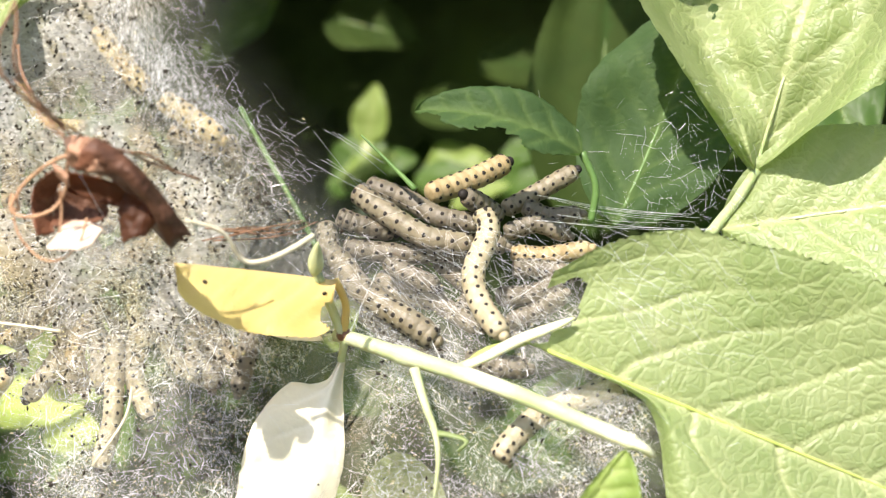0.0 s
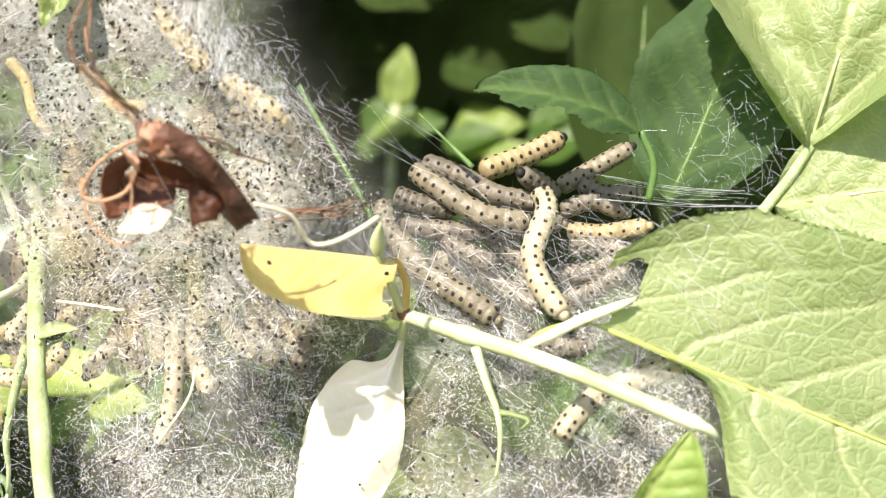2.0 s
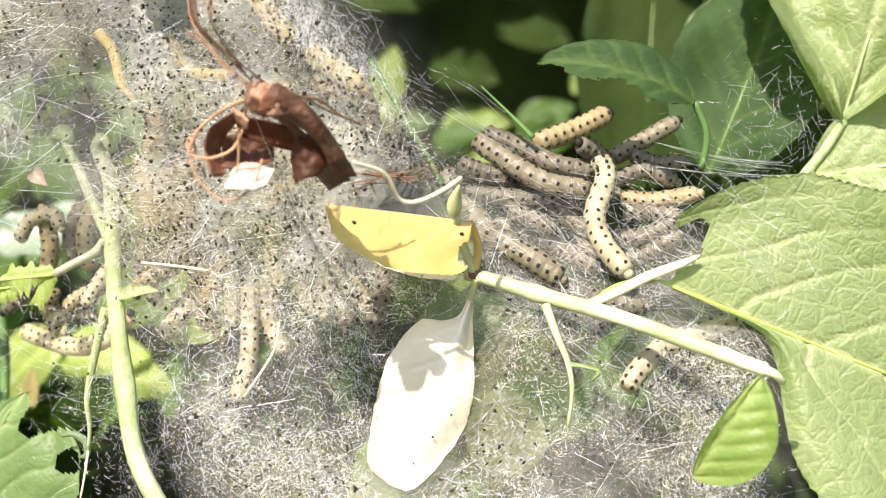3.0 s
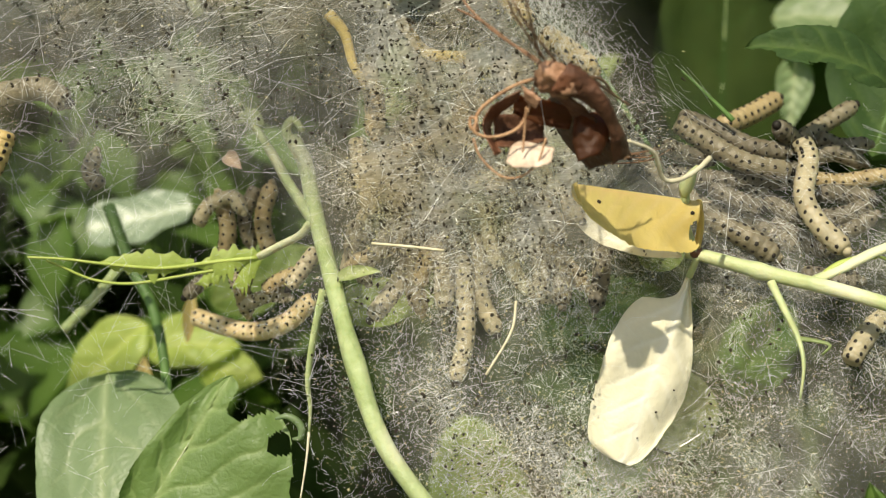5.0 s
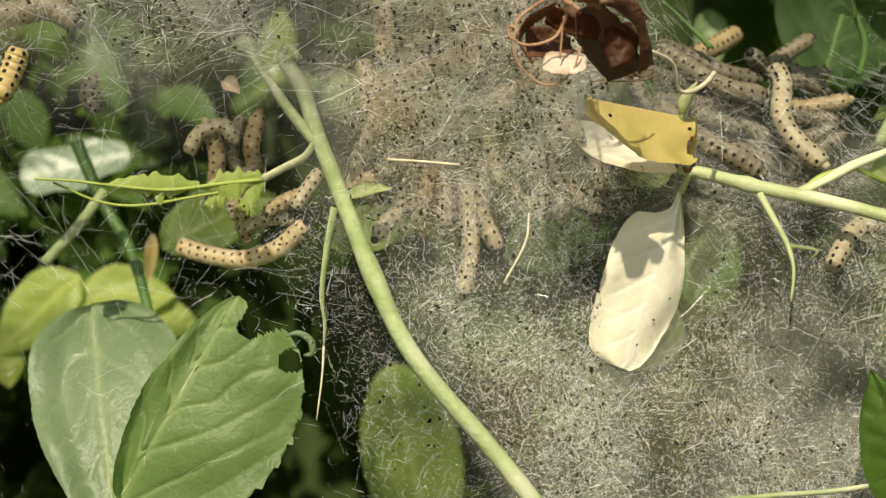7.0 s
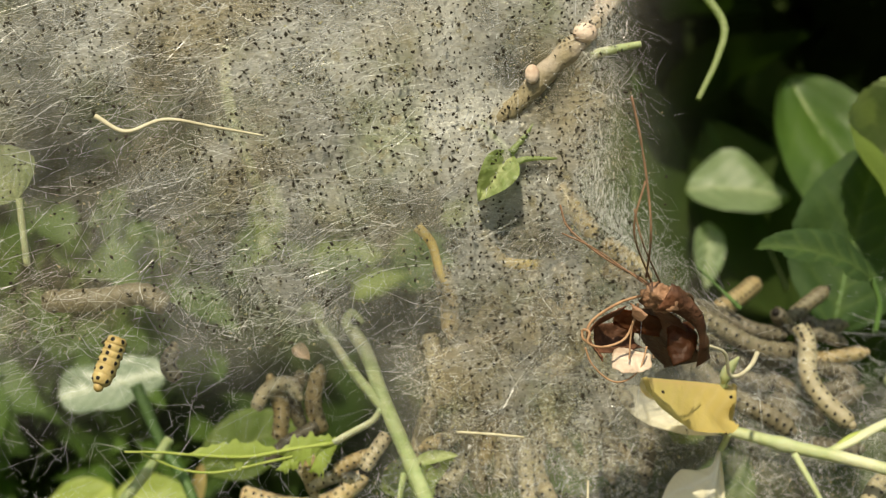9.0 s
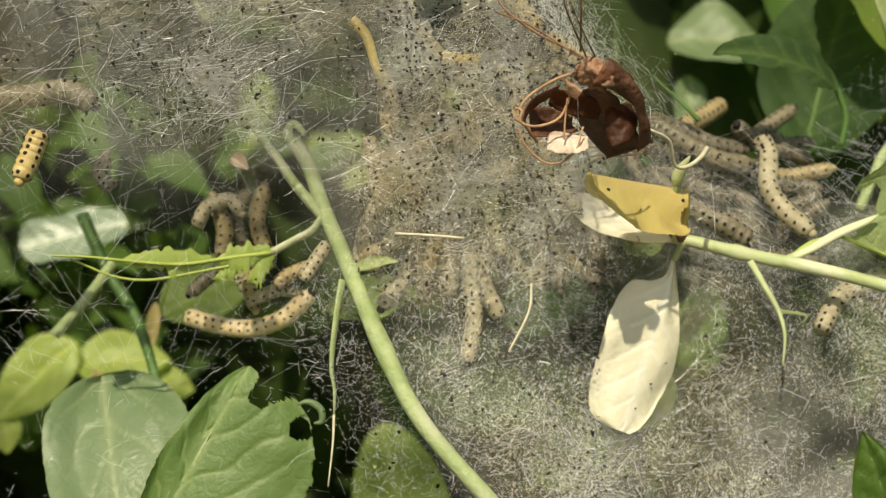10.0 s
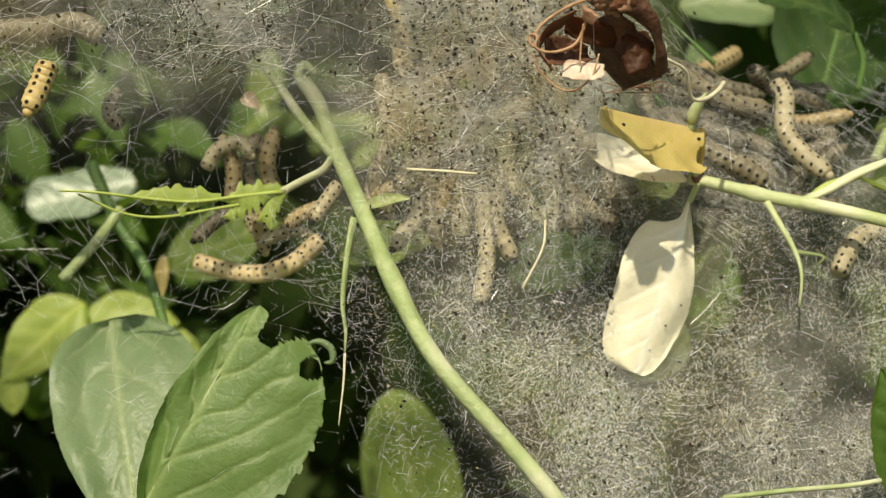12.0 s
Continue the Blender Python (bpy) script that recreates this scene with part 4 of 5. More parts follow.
rod("yellow_shred", [(-66.1, -8.0, 38.9), (-63.8, -8.0, 36.1), (-62.5, -8.0, 31.5), (-60.9, -6.0, 28.7)], lambda s: 0.9 - 0.3 * s, M_YELLOW, "yellowish shred inside the silk", "leaf scrap", 7, 16)
rod("green_stalk", [(-96.9, 5.0, 70.9), (-96.5, 6.0, 61.4), (-92.8, 8.0, 50.0), (-89.0, 10.0, 41.4)], lambda s: 1.0, M_STEM, "green stalk veiled by silk", "stalk", 8, 20)
rod("pale_shred", [(-55.6, -8.0, 37.9), (-51.8, -8.0, 33.2), (-46.1, -8.0, 32.4)], 0.9, M_YELLOW, "yellowish shred inside the silk", "leaf scrap", 7, 14)
rod("straw", [(-59.9, -6.0, 5.3), (-54.7, -7.0, 4.9), (-49.1, -8.0, 4.3)], 0.22, M_PALE_FIBRE, "short straw lying on the silk", "straw", 6, 10)
rod("dry_stalk", [(-38.6, -8.0, -3.0), (-39.3, -9.0, -7.4), (-42.9, -11.0, -13.5)], 0.2, M_PALE_FIBRE, "thin pale dry stalk", "stalk", 6, 14)
rod("dry_stalk", [(-16.7, -26.0, -44.3), (-7.0, -27.0, -43.4), (1.5, -27.0, -43.0), (6.6, -27.0, -42.4)], 0.38, M_STEM, "pale dry stalk at the foot of the nest", "stalk", 7, 14)
leaf((-85.7, 14.0, 19.7), (-82.9, 13.0, 17.4), 1.6, (0, -1, 0.2), M_BROWN_PALE, "small dry pinkish bud scale", name="bud_scale", fold=(0.6, 0.6), nu=20, nv=6, seed=53, rib=False, category="bud scale")
leaf((-42.1, 152.0, -84.8), (-51.7, 148.0, -38.8), 13.0, (0.0, -1, 0.4), M_LEAF, "pale oval leaf seen through the silk", fold=(0.1, 0.1), bend=1, blunt=0.9, power=0.5, wave=0.4, veins=6, relief=0.2, nu=40, nv=12, seed=54)
leaf((-18.5, 10.0, 1.6), (-11.9, 12.0, 8.8), 4.0, (0.0, -1, 0.3), M_LEAF, "green leaf behind the twig joint", nu=30, nv=8, seed=55)

# leaves behind
for (b, t, h, face, mat, lab, sd) in (
        # the first two are patches of sun, shaped as separate pale leaves
        ((22.0, 128.0, 58.8), (48.1, 122.0, 55.8), 12.0, (0, -1, 0.7), M_LEAF_LOW, "patch of sun on a dark leaf, built as a pale leaf", 61),
        ((27.9, 128.0, 49.8), (25.4, 124.0, 31.8), 4.5, (0, -1, 0.7), M_LEAF_LOW, "small patch of sun, built as a pale leaf tip", 62),
        ((49.0, 122.0, 87.7), (70.4, 108.0, 34.8), 16, (-0.1, -1, 0.6), M_LEAF_MID, "long bright green leaf in the sun", 63),
        # this leaf and the darkest ones below carry shade in their colour
        ((57.3, 140.0, 24.5), (31.6, 140.0, 78.7), 22, (0, -1, 0.2), M_LEAF_SHADE, "broad leaf with shade put into its dark green", 64),
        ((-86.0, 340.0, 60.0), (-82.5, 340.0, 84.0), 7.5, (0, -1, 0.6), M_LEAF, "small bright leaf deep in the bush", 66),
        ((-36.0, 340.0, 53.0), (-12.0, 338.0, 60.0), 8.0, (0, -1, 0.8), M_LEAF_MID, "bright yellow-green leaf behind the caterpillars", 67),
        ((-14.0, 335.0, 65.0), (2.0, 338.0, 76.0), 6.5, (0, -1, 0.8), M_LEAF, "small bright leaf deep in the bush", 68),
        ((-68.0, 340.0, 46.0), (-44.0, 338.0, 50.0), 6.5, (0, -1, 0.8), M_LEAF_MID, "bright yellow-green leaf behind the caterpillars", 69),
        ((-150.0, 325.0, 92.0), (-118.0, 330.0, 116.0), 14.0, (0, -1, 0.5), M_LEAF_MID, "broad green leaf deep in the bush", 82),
        ((-104.0, 345.0, 110.0), (-66.0, 340.0, 100.0), 13.0, (0, -1, 0.4), M_LEAF_SHADE, "leaf deep in the bush, shade put into its green", 83),
        ((-44.0, 345.0, 96.0), (-14.0, 340.0, 84.0), 12.0, (0, -1, 0.4), M_LEAF_SHADE, "leaf deep in the bush, shade put into its green", 84),
        ((-70.0, 350.0, 78.0), (-42.0, 345.0, 70.0), 10.0, (0, -1, 0.4), M_LEAF_SHADE, "leaf deep in the bush, shade put into its green", 85),
        ((12.6, 150.0, 21.5), (16.4, 155.0, 99.2), 18.0, (0, -1, 0.2), M_LEAF_SHADE, "broad leaf with shade put into its dark green", 86),
        ((-94.0, 330.0, 44.0), (-72.0, 328.0, 56.0), 7.0, (0, -1, 0.8), M_LEAF, "bright green leaf deep in the bush", 74),
        ((-52.0, 330.0, 36.0), (-30.0, 328.0, 45.0), 7.0, (0, -1, 0.8), M_LEAF, "bright green leaf deep in the bush", 76),
        ((-102.6, 345.0, 45.2), (-66.6, 341.0, 55.6), 13, (0, -1, 0.7), M_LEAF_MID, "green leaf in the half-shade behind the caterpillars", 90),
        ((-68.2, 350.0, 46.5), (-37.2, 346.0, 54.8), 14, (0, -1, 0.7), M_LEAF, "green leaf in the half-shade behind the caterpillars", 91),
        ((-35.6, 335.0, 42.5), (-8.3, 331.0, 50.5), 12, (0, -1, 0.7), M_LEAF_MID, "green leaf in the half-shade behind the caterpillars", 92),
        ((-97.1, 340.0, 62.0), (-76.3, 336.0, 44.6), 11, (0, -1, 0.7), M_LEAF_MID, "green leaf in the half-shade behind the caterpillars", 93),
        ((-103.8, 90.0, -8.0), (-79.2, 92.0, 2.9), 8.0, (0, -1, 0.6), M_LEAF, "olive yellow leaf behind the caterpillars", 75),
        ((-32.0, 72.0, -10.7), (-8.3, 74.0, -5.0), 7.5, (0, -1, 0.5), M_LEAF_MID, "green leaf showing through the silk", 79),
        ((5.0, 70.0, -24.5), (16.0, 72.0, -4.2), 7.5, (0, -1, 0.5), M_LEAF_MID, "green leaf showing through the silk", 80),
        ((-30.0, 46.0, -40.5), (-11.0, 46.0, -33.4), 7.0, (0, -1, 0.5), M_LEAF_MID, "green leaf showing through the silk", 81),
        ((-69.2, 30.0, -6.7), (-51.7, 32.0, -4.3), 4.5, (0, -1, 0.5), M_LEAF, "green leaf showing through the silk", 78),
        ((36.3, 75.0, 8.0), (45.2, 78.0, 54.8), 12, (0, -1, 0.2), M_LEAF_SHADE, "broad leaf with shade put into its dark green", 72)):
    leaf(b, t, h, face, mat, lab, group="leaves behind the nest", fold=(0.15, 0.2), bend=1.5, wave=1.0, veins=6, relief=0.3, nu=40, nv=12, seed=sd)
rod("thin_stalk", [(-86.0, 340.0, 61.0), (-87.5, 340.0, 44.0), (-88.0, 340.0, 24.0)], 2.0, M_STEM, "thin green stalk deep in the bush", "stalk", 8, 12)

leaf_cloud("small_foliage", "small green leaves crowded behind the silk, some in the sun", 260, ((-270, -105), (170, 270), (-45, 62)), (14, 30), M_LEAF_MID, 9, tilt=0.6)

# ---- caterpillars ----
def face_y(x, z):
    """Depth of the front of the nest at x and height z (mm)."""
    up = max(0.0, z)
    dn = max(0.0, -z)
    y = -25.0 * (1.0 - exp(-(up / 48.0) ** 1.25)) - 4.0 * min(1.6, (dn / 30.0)) ** 1.1
    y += 10.0 * exp(-((x - 5) / 18.0) ** 2 - ((z - 14) / 12.0) ** 2)
    y += 6.0 * exp(-((x + 17 - 0.3 * (z + 13)) / 9.0) ** 2 - ((z + 13) / 17.0) ** 2)
    y += 1.6 * noise.noise(Vector((x * 0.06, z * 0.06, 3.0)))
    return y + 1.0


CL = "cream caterpillar with rows of black spots"
# the duller skins hold the shade among crowded bodies
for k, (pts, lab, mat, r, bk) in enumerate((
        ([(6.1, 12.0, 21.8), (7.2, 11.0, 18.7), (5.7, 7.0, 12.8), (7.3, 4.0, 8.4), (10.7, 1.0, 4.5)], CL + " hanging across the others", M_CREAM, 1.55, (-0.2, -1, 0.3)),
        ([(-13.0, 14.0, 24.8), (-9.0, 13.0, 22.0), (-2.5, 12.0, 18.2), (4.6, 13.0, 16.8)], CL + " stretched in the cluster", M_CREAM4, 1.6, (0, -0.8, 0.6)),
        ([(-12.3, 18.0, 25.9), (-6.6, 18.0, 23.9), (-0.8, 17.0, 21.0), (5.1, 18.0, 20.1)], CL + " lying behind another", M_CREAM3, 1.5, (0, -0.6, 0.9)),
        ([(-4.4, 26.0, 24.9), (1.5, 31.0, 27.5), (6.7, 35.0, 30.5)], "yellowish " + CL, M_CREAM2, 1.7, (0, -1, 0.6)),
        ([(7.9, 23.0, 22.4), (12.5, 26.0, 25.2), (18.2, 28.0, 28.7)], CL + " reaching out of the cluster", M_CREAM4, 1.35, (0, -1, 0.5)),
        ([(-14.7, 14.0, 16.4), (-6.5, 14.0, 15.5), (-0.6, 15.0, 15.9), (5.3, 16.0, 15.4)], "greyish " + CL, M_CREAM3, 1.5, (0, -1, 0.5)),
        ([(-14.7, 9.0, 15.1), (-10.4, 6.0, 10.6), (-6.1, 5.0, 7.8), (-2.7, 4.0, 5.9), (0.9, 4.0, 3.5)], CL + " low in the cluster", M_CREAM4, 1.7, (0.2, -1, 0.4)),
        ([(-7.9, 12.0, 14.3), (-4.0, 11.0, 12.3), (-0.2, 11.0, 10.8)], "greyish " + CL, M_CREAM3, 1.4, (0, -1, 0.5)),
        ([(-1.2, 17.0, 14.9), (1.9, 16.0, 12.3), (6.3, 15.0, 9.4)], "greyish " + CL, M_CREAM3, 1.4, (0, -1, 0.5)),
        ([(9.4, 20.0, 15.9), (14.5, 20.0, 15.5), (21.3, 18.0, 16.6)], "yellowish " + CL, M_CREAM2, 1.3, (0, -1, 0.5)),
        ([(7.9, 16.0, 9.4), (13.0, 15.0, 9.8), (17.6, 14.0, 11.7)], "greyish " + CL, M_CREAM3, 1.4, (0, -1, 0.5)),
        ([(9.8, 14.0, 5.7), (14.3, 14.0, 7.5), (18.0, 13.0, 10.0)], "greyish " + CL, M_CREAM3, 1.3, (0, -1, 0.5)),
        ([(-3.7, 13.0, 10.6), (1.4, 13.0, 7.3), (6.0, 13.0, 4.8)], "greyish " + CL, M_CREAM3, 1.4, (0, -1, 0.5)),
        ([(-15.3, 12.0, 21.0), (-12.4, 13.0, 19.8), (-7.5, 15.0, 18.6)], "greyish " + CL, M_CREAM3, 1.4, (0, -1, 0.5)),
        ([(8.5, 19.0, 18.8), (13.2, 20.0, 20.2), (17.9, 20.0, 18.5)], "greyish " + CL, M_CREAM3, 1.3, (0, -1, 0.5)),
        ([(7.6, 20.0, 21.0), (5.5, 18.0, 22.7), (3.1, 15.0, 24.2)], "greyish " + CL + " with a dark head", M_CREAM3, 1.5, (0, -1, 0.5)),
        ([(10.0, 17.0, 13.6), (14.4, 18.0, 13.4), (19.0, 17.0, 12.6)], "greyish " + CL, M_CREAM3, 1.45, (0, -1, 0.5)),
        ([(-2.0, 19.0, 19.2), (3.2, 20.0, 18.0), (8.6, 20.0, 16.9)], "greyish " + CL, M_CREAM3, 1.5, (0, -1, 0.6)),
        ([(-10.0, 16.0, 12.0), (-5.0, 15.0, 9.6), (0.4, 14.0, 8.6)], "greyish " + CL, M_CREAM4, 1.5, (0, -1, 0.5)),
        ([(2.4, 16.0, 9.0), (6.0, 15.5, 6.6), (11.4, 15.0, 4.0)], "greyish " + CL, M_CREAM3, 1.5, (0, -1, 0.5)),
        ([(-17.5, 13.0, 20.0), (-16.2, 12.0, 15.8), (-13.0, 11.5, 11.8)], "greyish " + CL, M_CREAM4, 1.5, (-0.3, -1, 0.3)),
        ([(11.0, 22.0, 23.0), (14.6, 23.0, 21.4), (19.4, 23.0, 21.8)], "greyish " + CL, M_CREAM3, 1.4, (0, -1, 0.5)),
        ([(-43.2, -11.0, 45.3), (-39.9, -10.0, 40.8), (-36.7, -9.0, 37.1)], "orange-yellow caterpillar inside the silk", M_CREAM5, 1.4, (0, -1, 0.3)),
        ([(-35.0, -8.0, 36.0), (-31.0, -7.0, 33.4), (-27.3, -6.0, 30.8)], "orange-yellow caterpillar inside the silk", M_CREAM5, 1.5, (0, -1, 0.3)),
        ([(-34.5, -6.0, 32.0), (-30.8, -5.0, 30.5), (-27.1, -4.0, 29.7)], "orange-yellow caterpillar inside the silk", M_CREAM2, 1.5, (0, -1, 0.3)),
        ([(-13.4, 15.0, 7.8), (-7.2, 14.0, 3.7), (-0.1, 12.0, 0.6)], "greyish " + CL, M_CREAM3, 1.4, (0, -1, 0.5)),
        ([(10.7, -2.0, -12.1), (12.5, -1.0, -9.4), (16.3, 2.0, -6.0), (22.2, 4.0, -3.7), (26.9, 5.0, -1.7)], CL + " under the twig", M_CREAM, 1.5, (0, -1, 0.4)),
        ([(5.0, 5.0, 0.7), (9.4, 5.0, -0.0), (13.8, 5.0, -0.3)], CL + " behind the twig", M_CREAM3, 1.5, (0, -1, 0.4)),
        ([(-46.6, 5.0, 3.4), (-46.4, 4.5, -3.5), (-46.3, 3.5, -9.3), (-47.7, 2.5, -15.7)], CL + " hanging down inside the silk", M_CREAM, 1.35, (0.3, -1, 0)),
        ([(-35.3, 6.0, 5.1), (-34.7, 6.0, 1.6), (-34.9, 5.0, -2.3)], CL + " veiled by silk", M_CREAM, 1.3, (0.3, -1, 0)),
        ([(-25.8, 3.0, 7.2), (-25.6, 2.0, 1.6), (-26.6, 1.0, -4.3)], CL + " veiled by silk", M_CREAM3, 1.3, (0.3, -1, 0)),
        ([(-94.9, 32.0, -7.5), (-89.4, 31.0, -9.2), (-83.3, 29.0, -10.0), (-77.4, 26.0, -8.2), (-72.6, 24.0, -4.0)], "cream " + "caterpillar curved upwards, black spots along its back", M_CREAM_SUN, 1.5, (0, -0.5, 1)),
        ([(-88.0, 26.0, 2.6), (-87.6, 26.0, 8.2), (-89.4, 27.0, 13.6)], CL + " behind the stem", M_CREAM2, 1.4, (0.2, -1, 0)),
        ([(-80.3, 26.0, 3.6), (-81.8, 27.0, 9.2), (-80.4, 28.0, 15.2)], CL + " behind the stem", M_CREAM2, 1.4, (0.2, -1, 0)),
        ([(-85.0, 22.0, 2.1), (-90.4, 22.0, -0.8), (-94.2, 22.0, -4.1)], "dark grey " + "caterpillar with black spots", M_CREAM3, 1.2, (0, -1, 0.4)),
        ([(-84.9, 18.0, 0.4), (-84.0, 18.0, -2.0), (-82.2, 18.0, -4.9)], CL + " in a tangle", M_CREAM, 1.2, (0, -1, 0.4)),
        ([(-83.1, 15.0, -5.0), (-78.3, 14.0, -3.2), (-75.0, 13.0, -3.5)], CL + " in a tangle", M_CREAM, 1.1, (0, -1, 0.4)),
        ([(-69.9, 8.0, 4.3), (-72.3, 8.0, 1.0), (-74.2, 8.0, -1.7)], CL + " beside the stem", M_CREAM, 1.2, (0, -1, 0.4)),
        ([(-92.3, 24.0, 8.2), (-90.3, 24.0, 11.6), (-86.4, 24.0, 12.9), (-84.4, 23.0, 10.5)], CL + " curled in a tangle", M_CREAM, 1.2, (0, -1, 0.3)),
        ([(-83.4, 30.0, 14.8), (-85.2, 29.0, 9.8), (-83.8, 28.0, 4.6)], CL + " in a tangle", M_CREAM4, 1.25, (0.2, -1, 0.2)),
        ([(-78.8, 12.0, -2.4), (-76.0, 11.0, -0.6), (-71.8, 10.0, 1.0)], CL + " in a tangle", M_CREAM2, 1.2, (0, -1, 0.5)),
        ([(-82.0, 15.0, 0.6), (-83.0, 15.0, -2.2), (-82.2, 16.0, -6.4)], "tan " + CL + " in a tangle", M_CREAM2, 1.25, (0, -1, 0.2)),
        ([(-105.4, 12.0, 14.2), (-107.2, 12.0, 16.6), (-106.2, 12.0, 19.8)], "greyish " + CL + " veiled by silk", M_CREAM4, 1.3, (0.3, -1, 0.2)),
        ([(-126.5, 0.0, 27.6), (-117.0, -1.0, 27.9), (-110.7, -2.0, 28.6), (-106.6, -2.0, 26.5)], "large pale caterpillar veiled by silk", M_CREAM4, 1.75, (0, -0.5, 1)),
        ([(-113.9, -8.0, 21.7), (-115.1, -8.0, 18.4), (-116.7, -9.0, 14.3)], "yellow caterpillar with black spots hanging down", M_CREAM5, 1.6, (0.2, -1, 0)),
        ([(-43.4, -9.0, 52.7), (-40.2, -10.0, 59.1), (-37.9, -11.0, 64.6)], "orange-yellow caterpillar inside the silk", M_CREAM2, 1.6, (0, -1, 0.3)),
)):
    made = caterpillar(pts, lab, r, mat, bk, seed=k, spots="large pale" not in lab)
    if lab.startswith("dark grey"):
        creeper = made
rnd = random.Random(77)
for k in range(44):
    x, z = -63 + 35 * ((k * 0.618) % 1.0) + rnd.uniform(-1, 1), -2 + 30 * ((k * 0.4142 + 0.2) % 1.0)
    y = face_y(x, z) + rnd.uniform(5.0, 9.5)
    a, L = rnd.gauss(-1.5, 0.55), rnd.uniform(9, 14)
    d = Vector((cos(a), rnd.gauss(0, 0.12), sin(a)))
    sd = Vector((-sin(a), 0, cos(a))) * rnd.gauss(0, 1.2)
    c = Vector((x, y, z))
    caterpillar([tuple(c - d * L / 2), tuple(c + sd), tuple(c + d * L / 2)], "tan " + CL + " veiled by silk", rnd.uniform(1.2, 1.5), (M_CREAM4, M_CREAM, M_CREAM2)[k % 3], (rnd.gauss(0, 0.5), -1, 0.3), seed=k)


# ---- silk ----
def edge_x(z):
    """Right-hand border of the nest by height."""
    if z > 8:
        return float(np.interp(z, (8, 16, 22, 28, 34, 40, 47, 75), (28, 0, -17, -22, -28, -33, -35.5, -34.5))) + 1.2 * noise.noise(Vector((z * 0.3, 2, 2)))
    return 32.0


def stem_x(z):
    return -62.0 - 0.42 * z if z < 20 else -70.0


def density(x, z, threads=False):
    e = edge_x(z)
    right = 1.0 / (1.0 + exp(min(50.0, (x - e + (0.8 if threads else 4.0)) / (1.9 if threads else 3.2))))
    left = 1.0 / (1.0 + exp(-(x - stem_x(z)) / 4.0))
    high = 1.0 / (1.0 + exp(-(z - 22.0) / 4.0))
    loose = 0.45 / (1.0 + exp(-(x - stem_x(z) + 17.0) / 3.0)) / (1.0 + exp((z + 2.0) / 3.0)) if threads else 0.0
    d = right * max(left, 0.75 * high, loose, 0.05 if threads else 0.0)
    if not threads:
        d *= 1.0 - 0.80 / (1.0 + exp((z - 4.0) / 5.5))
    d *= max(0.1, 0.8 + 0.8 * noise.noise(Vector((x * 0.05, z * 0.05, 9.0))) + 0.5 * noise.noise(Vector((x * 0.15, z * 0.15, 5.0))))
    d *= 1.0 - 0.7 * exp(-((x + 1) / 9.0) ** 2 - ((z + 12) / 11.0) ** 2)
    d *= 1.0 - 0.6 * exp(-((x + 85) / 16.0) ** 2 - ((z - 80) / 9.0) ** 2)
    d *= 1.0 - 0.72 * exp(-((x + 116) / 17.0) ** 2 - ((z - 37) / 12.0) ** 2)
    if not threads:
        d *= 1.0 + 1.3 * exp(-((x - 9) / 14.0) ** 2 - ((z + 33) / 13.0) ** 2)
        d += 0.10 * exp(-((x - 4) / 8.0) ** 2 - ((z + 24) / 7.0) ** 2)
        d *= 1.0 + 0.9 * exp(-((x + 56) / 26.0) ** 2 - ((z - 58) / 16.0) ** 2)
    if z < 30:
        d *= 1.0 - (0.95 if threads else 0.9) * exp(-((x - 5) / 21.0) ** 4 - ((z - 13) / 12.0) ** 4)
    return d


def clear(x, z):
    """Nothing clings to the bleached and the yellow leaf, nor hangs free beyond the stem."""
    a = ((x + 17 - 0.3 * (z + 13)) / 9.0) ** 2 + ((z + 13) / 17.0) ** 2
    b = ((x + 21) / 12.0) ** 2 + ((z - 10) / 6.0) ** 2
    if x < stem_x(z) - (20.0 if z < 0 else 1.0) and z < 20:
        return 0.0
    if (x > 15 and -4 < z < 20) or x > 30:
        return 0.0
    return 0.0 if min(a, b) < 1.0 else 1.0


X0, X1, Z0, Z1 = -190.0, 45.0, -75.0, 110.0


def film(name, back, seed, label, weight):
    nx, nz = 120, 96
    verts, dens, faces = [], [], []
    for j in range(nz + 1):
        for i in range(nx + 1):
            x, z = X0 + (X1 - X0) * i / nx, Z0 + (Z1 - Z0) * j / nz
            y = face_y(x, z) + back + 1.2 * noise.noise(Vector((x * 0.11, z * 0.11, seed)))
            verts.append(Vector((x, y, z)) * MM)
            dens.append(weight * density(x, z) * (1.0 if back < 3 else 1.0 - 0.3 / (1.0 + exp(-(z - 16.0) / 4.0))))
    for j in range(nz):
        for i in range(nx):
            k = j * (nx + 1) + i
            q = (k, k + 1, k + nx + 2, k + nx + 1)
            if max(dens[a] for a in q) > 0.002:
                faces.append(q)
    ob = new(name, mesh_of(name, verts, faces, M_FILM, True, {"thickness": dens}))
    return tagged(ob, label, "web", kind="stuff")


for back, weight, lab in ((-0.8, 0.85, "whitish translucent felt of spun silk"), (1.4, 0.72, "second layer of whitish spun silk"), (4.5, 0.5, "inner layer of whitish silk"), (9.0, 0.5, "innermost layer of whitish silk")):
    film("web_sheet", back, back, lab, weight)


CELL = 1.5
CX, CZ = np.arange(X0, X1, CELL), np.arange(Z0, Z1, CELL)
FACE = np.array([[face_y(x, z) for x in CX] for z in CZ])
THREADS = np.array([[density(x + CELL / 2, z + CELL / 2, True) for x in CX] for z in CZ])
FELT = np.array([[density(x + CELL / 2, z + CELL / 2) for x in CX] for z in CZ])
CLEAR = np.array([[clear(x + CELL / 2, z + CELL / 2) for x in CX] for z in CZ])
GX, GZ = np.meshgrid(CX + CELL / 2, CZ + CELL / 2)


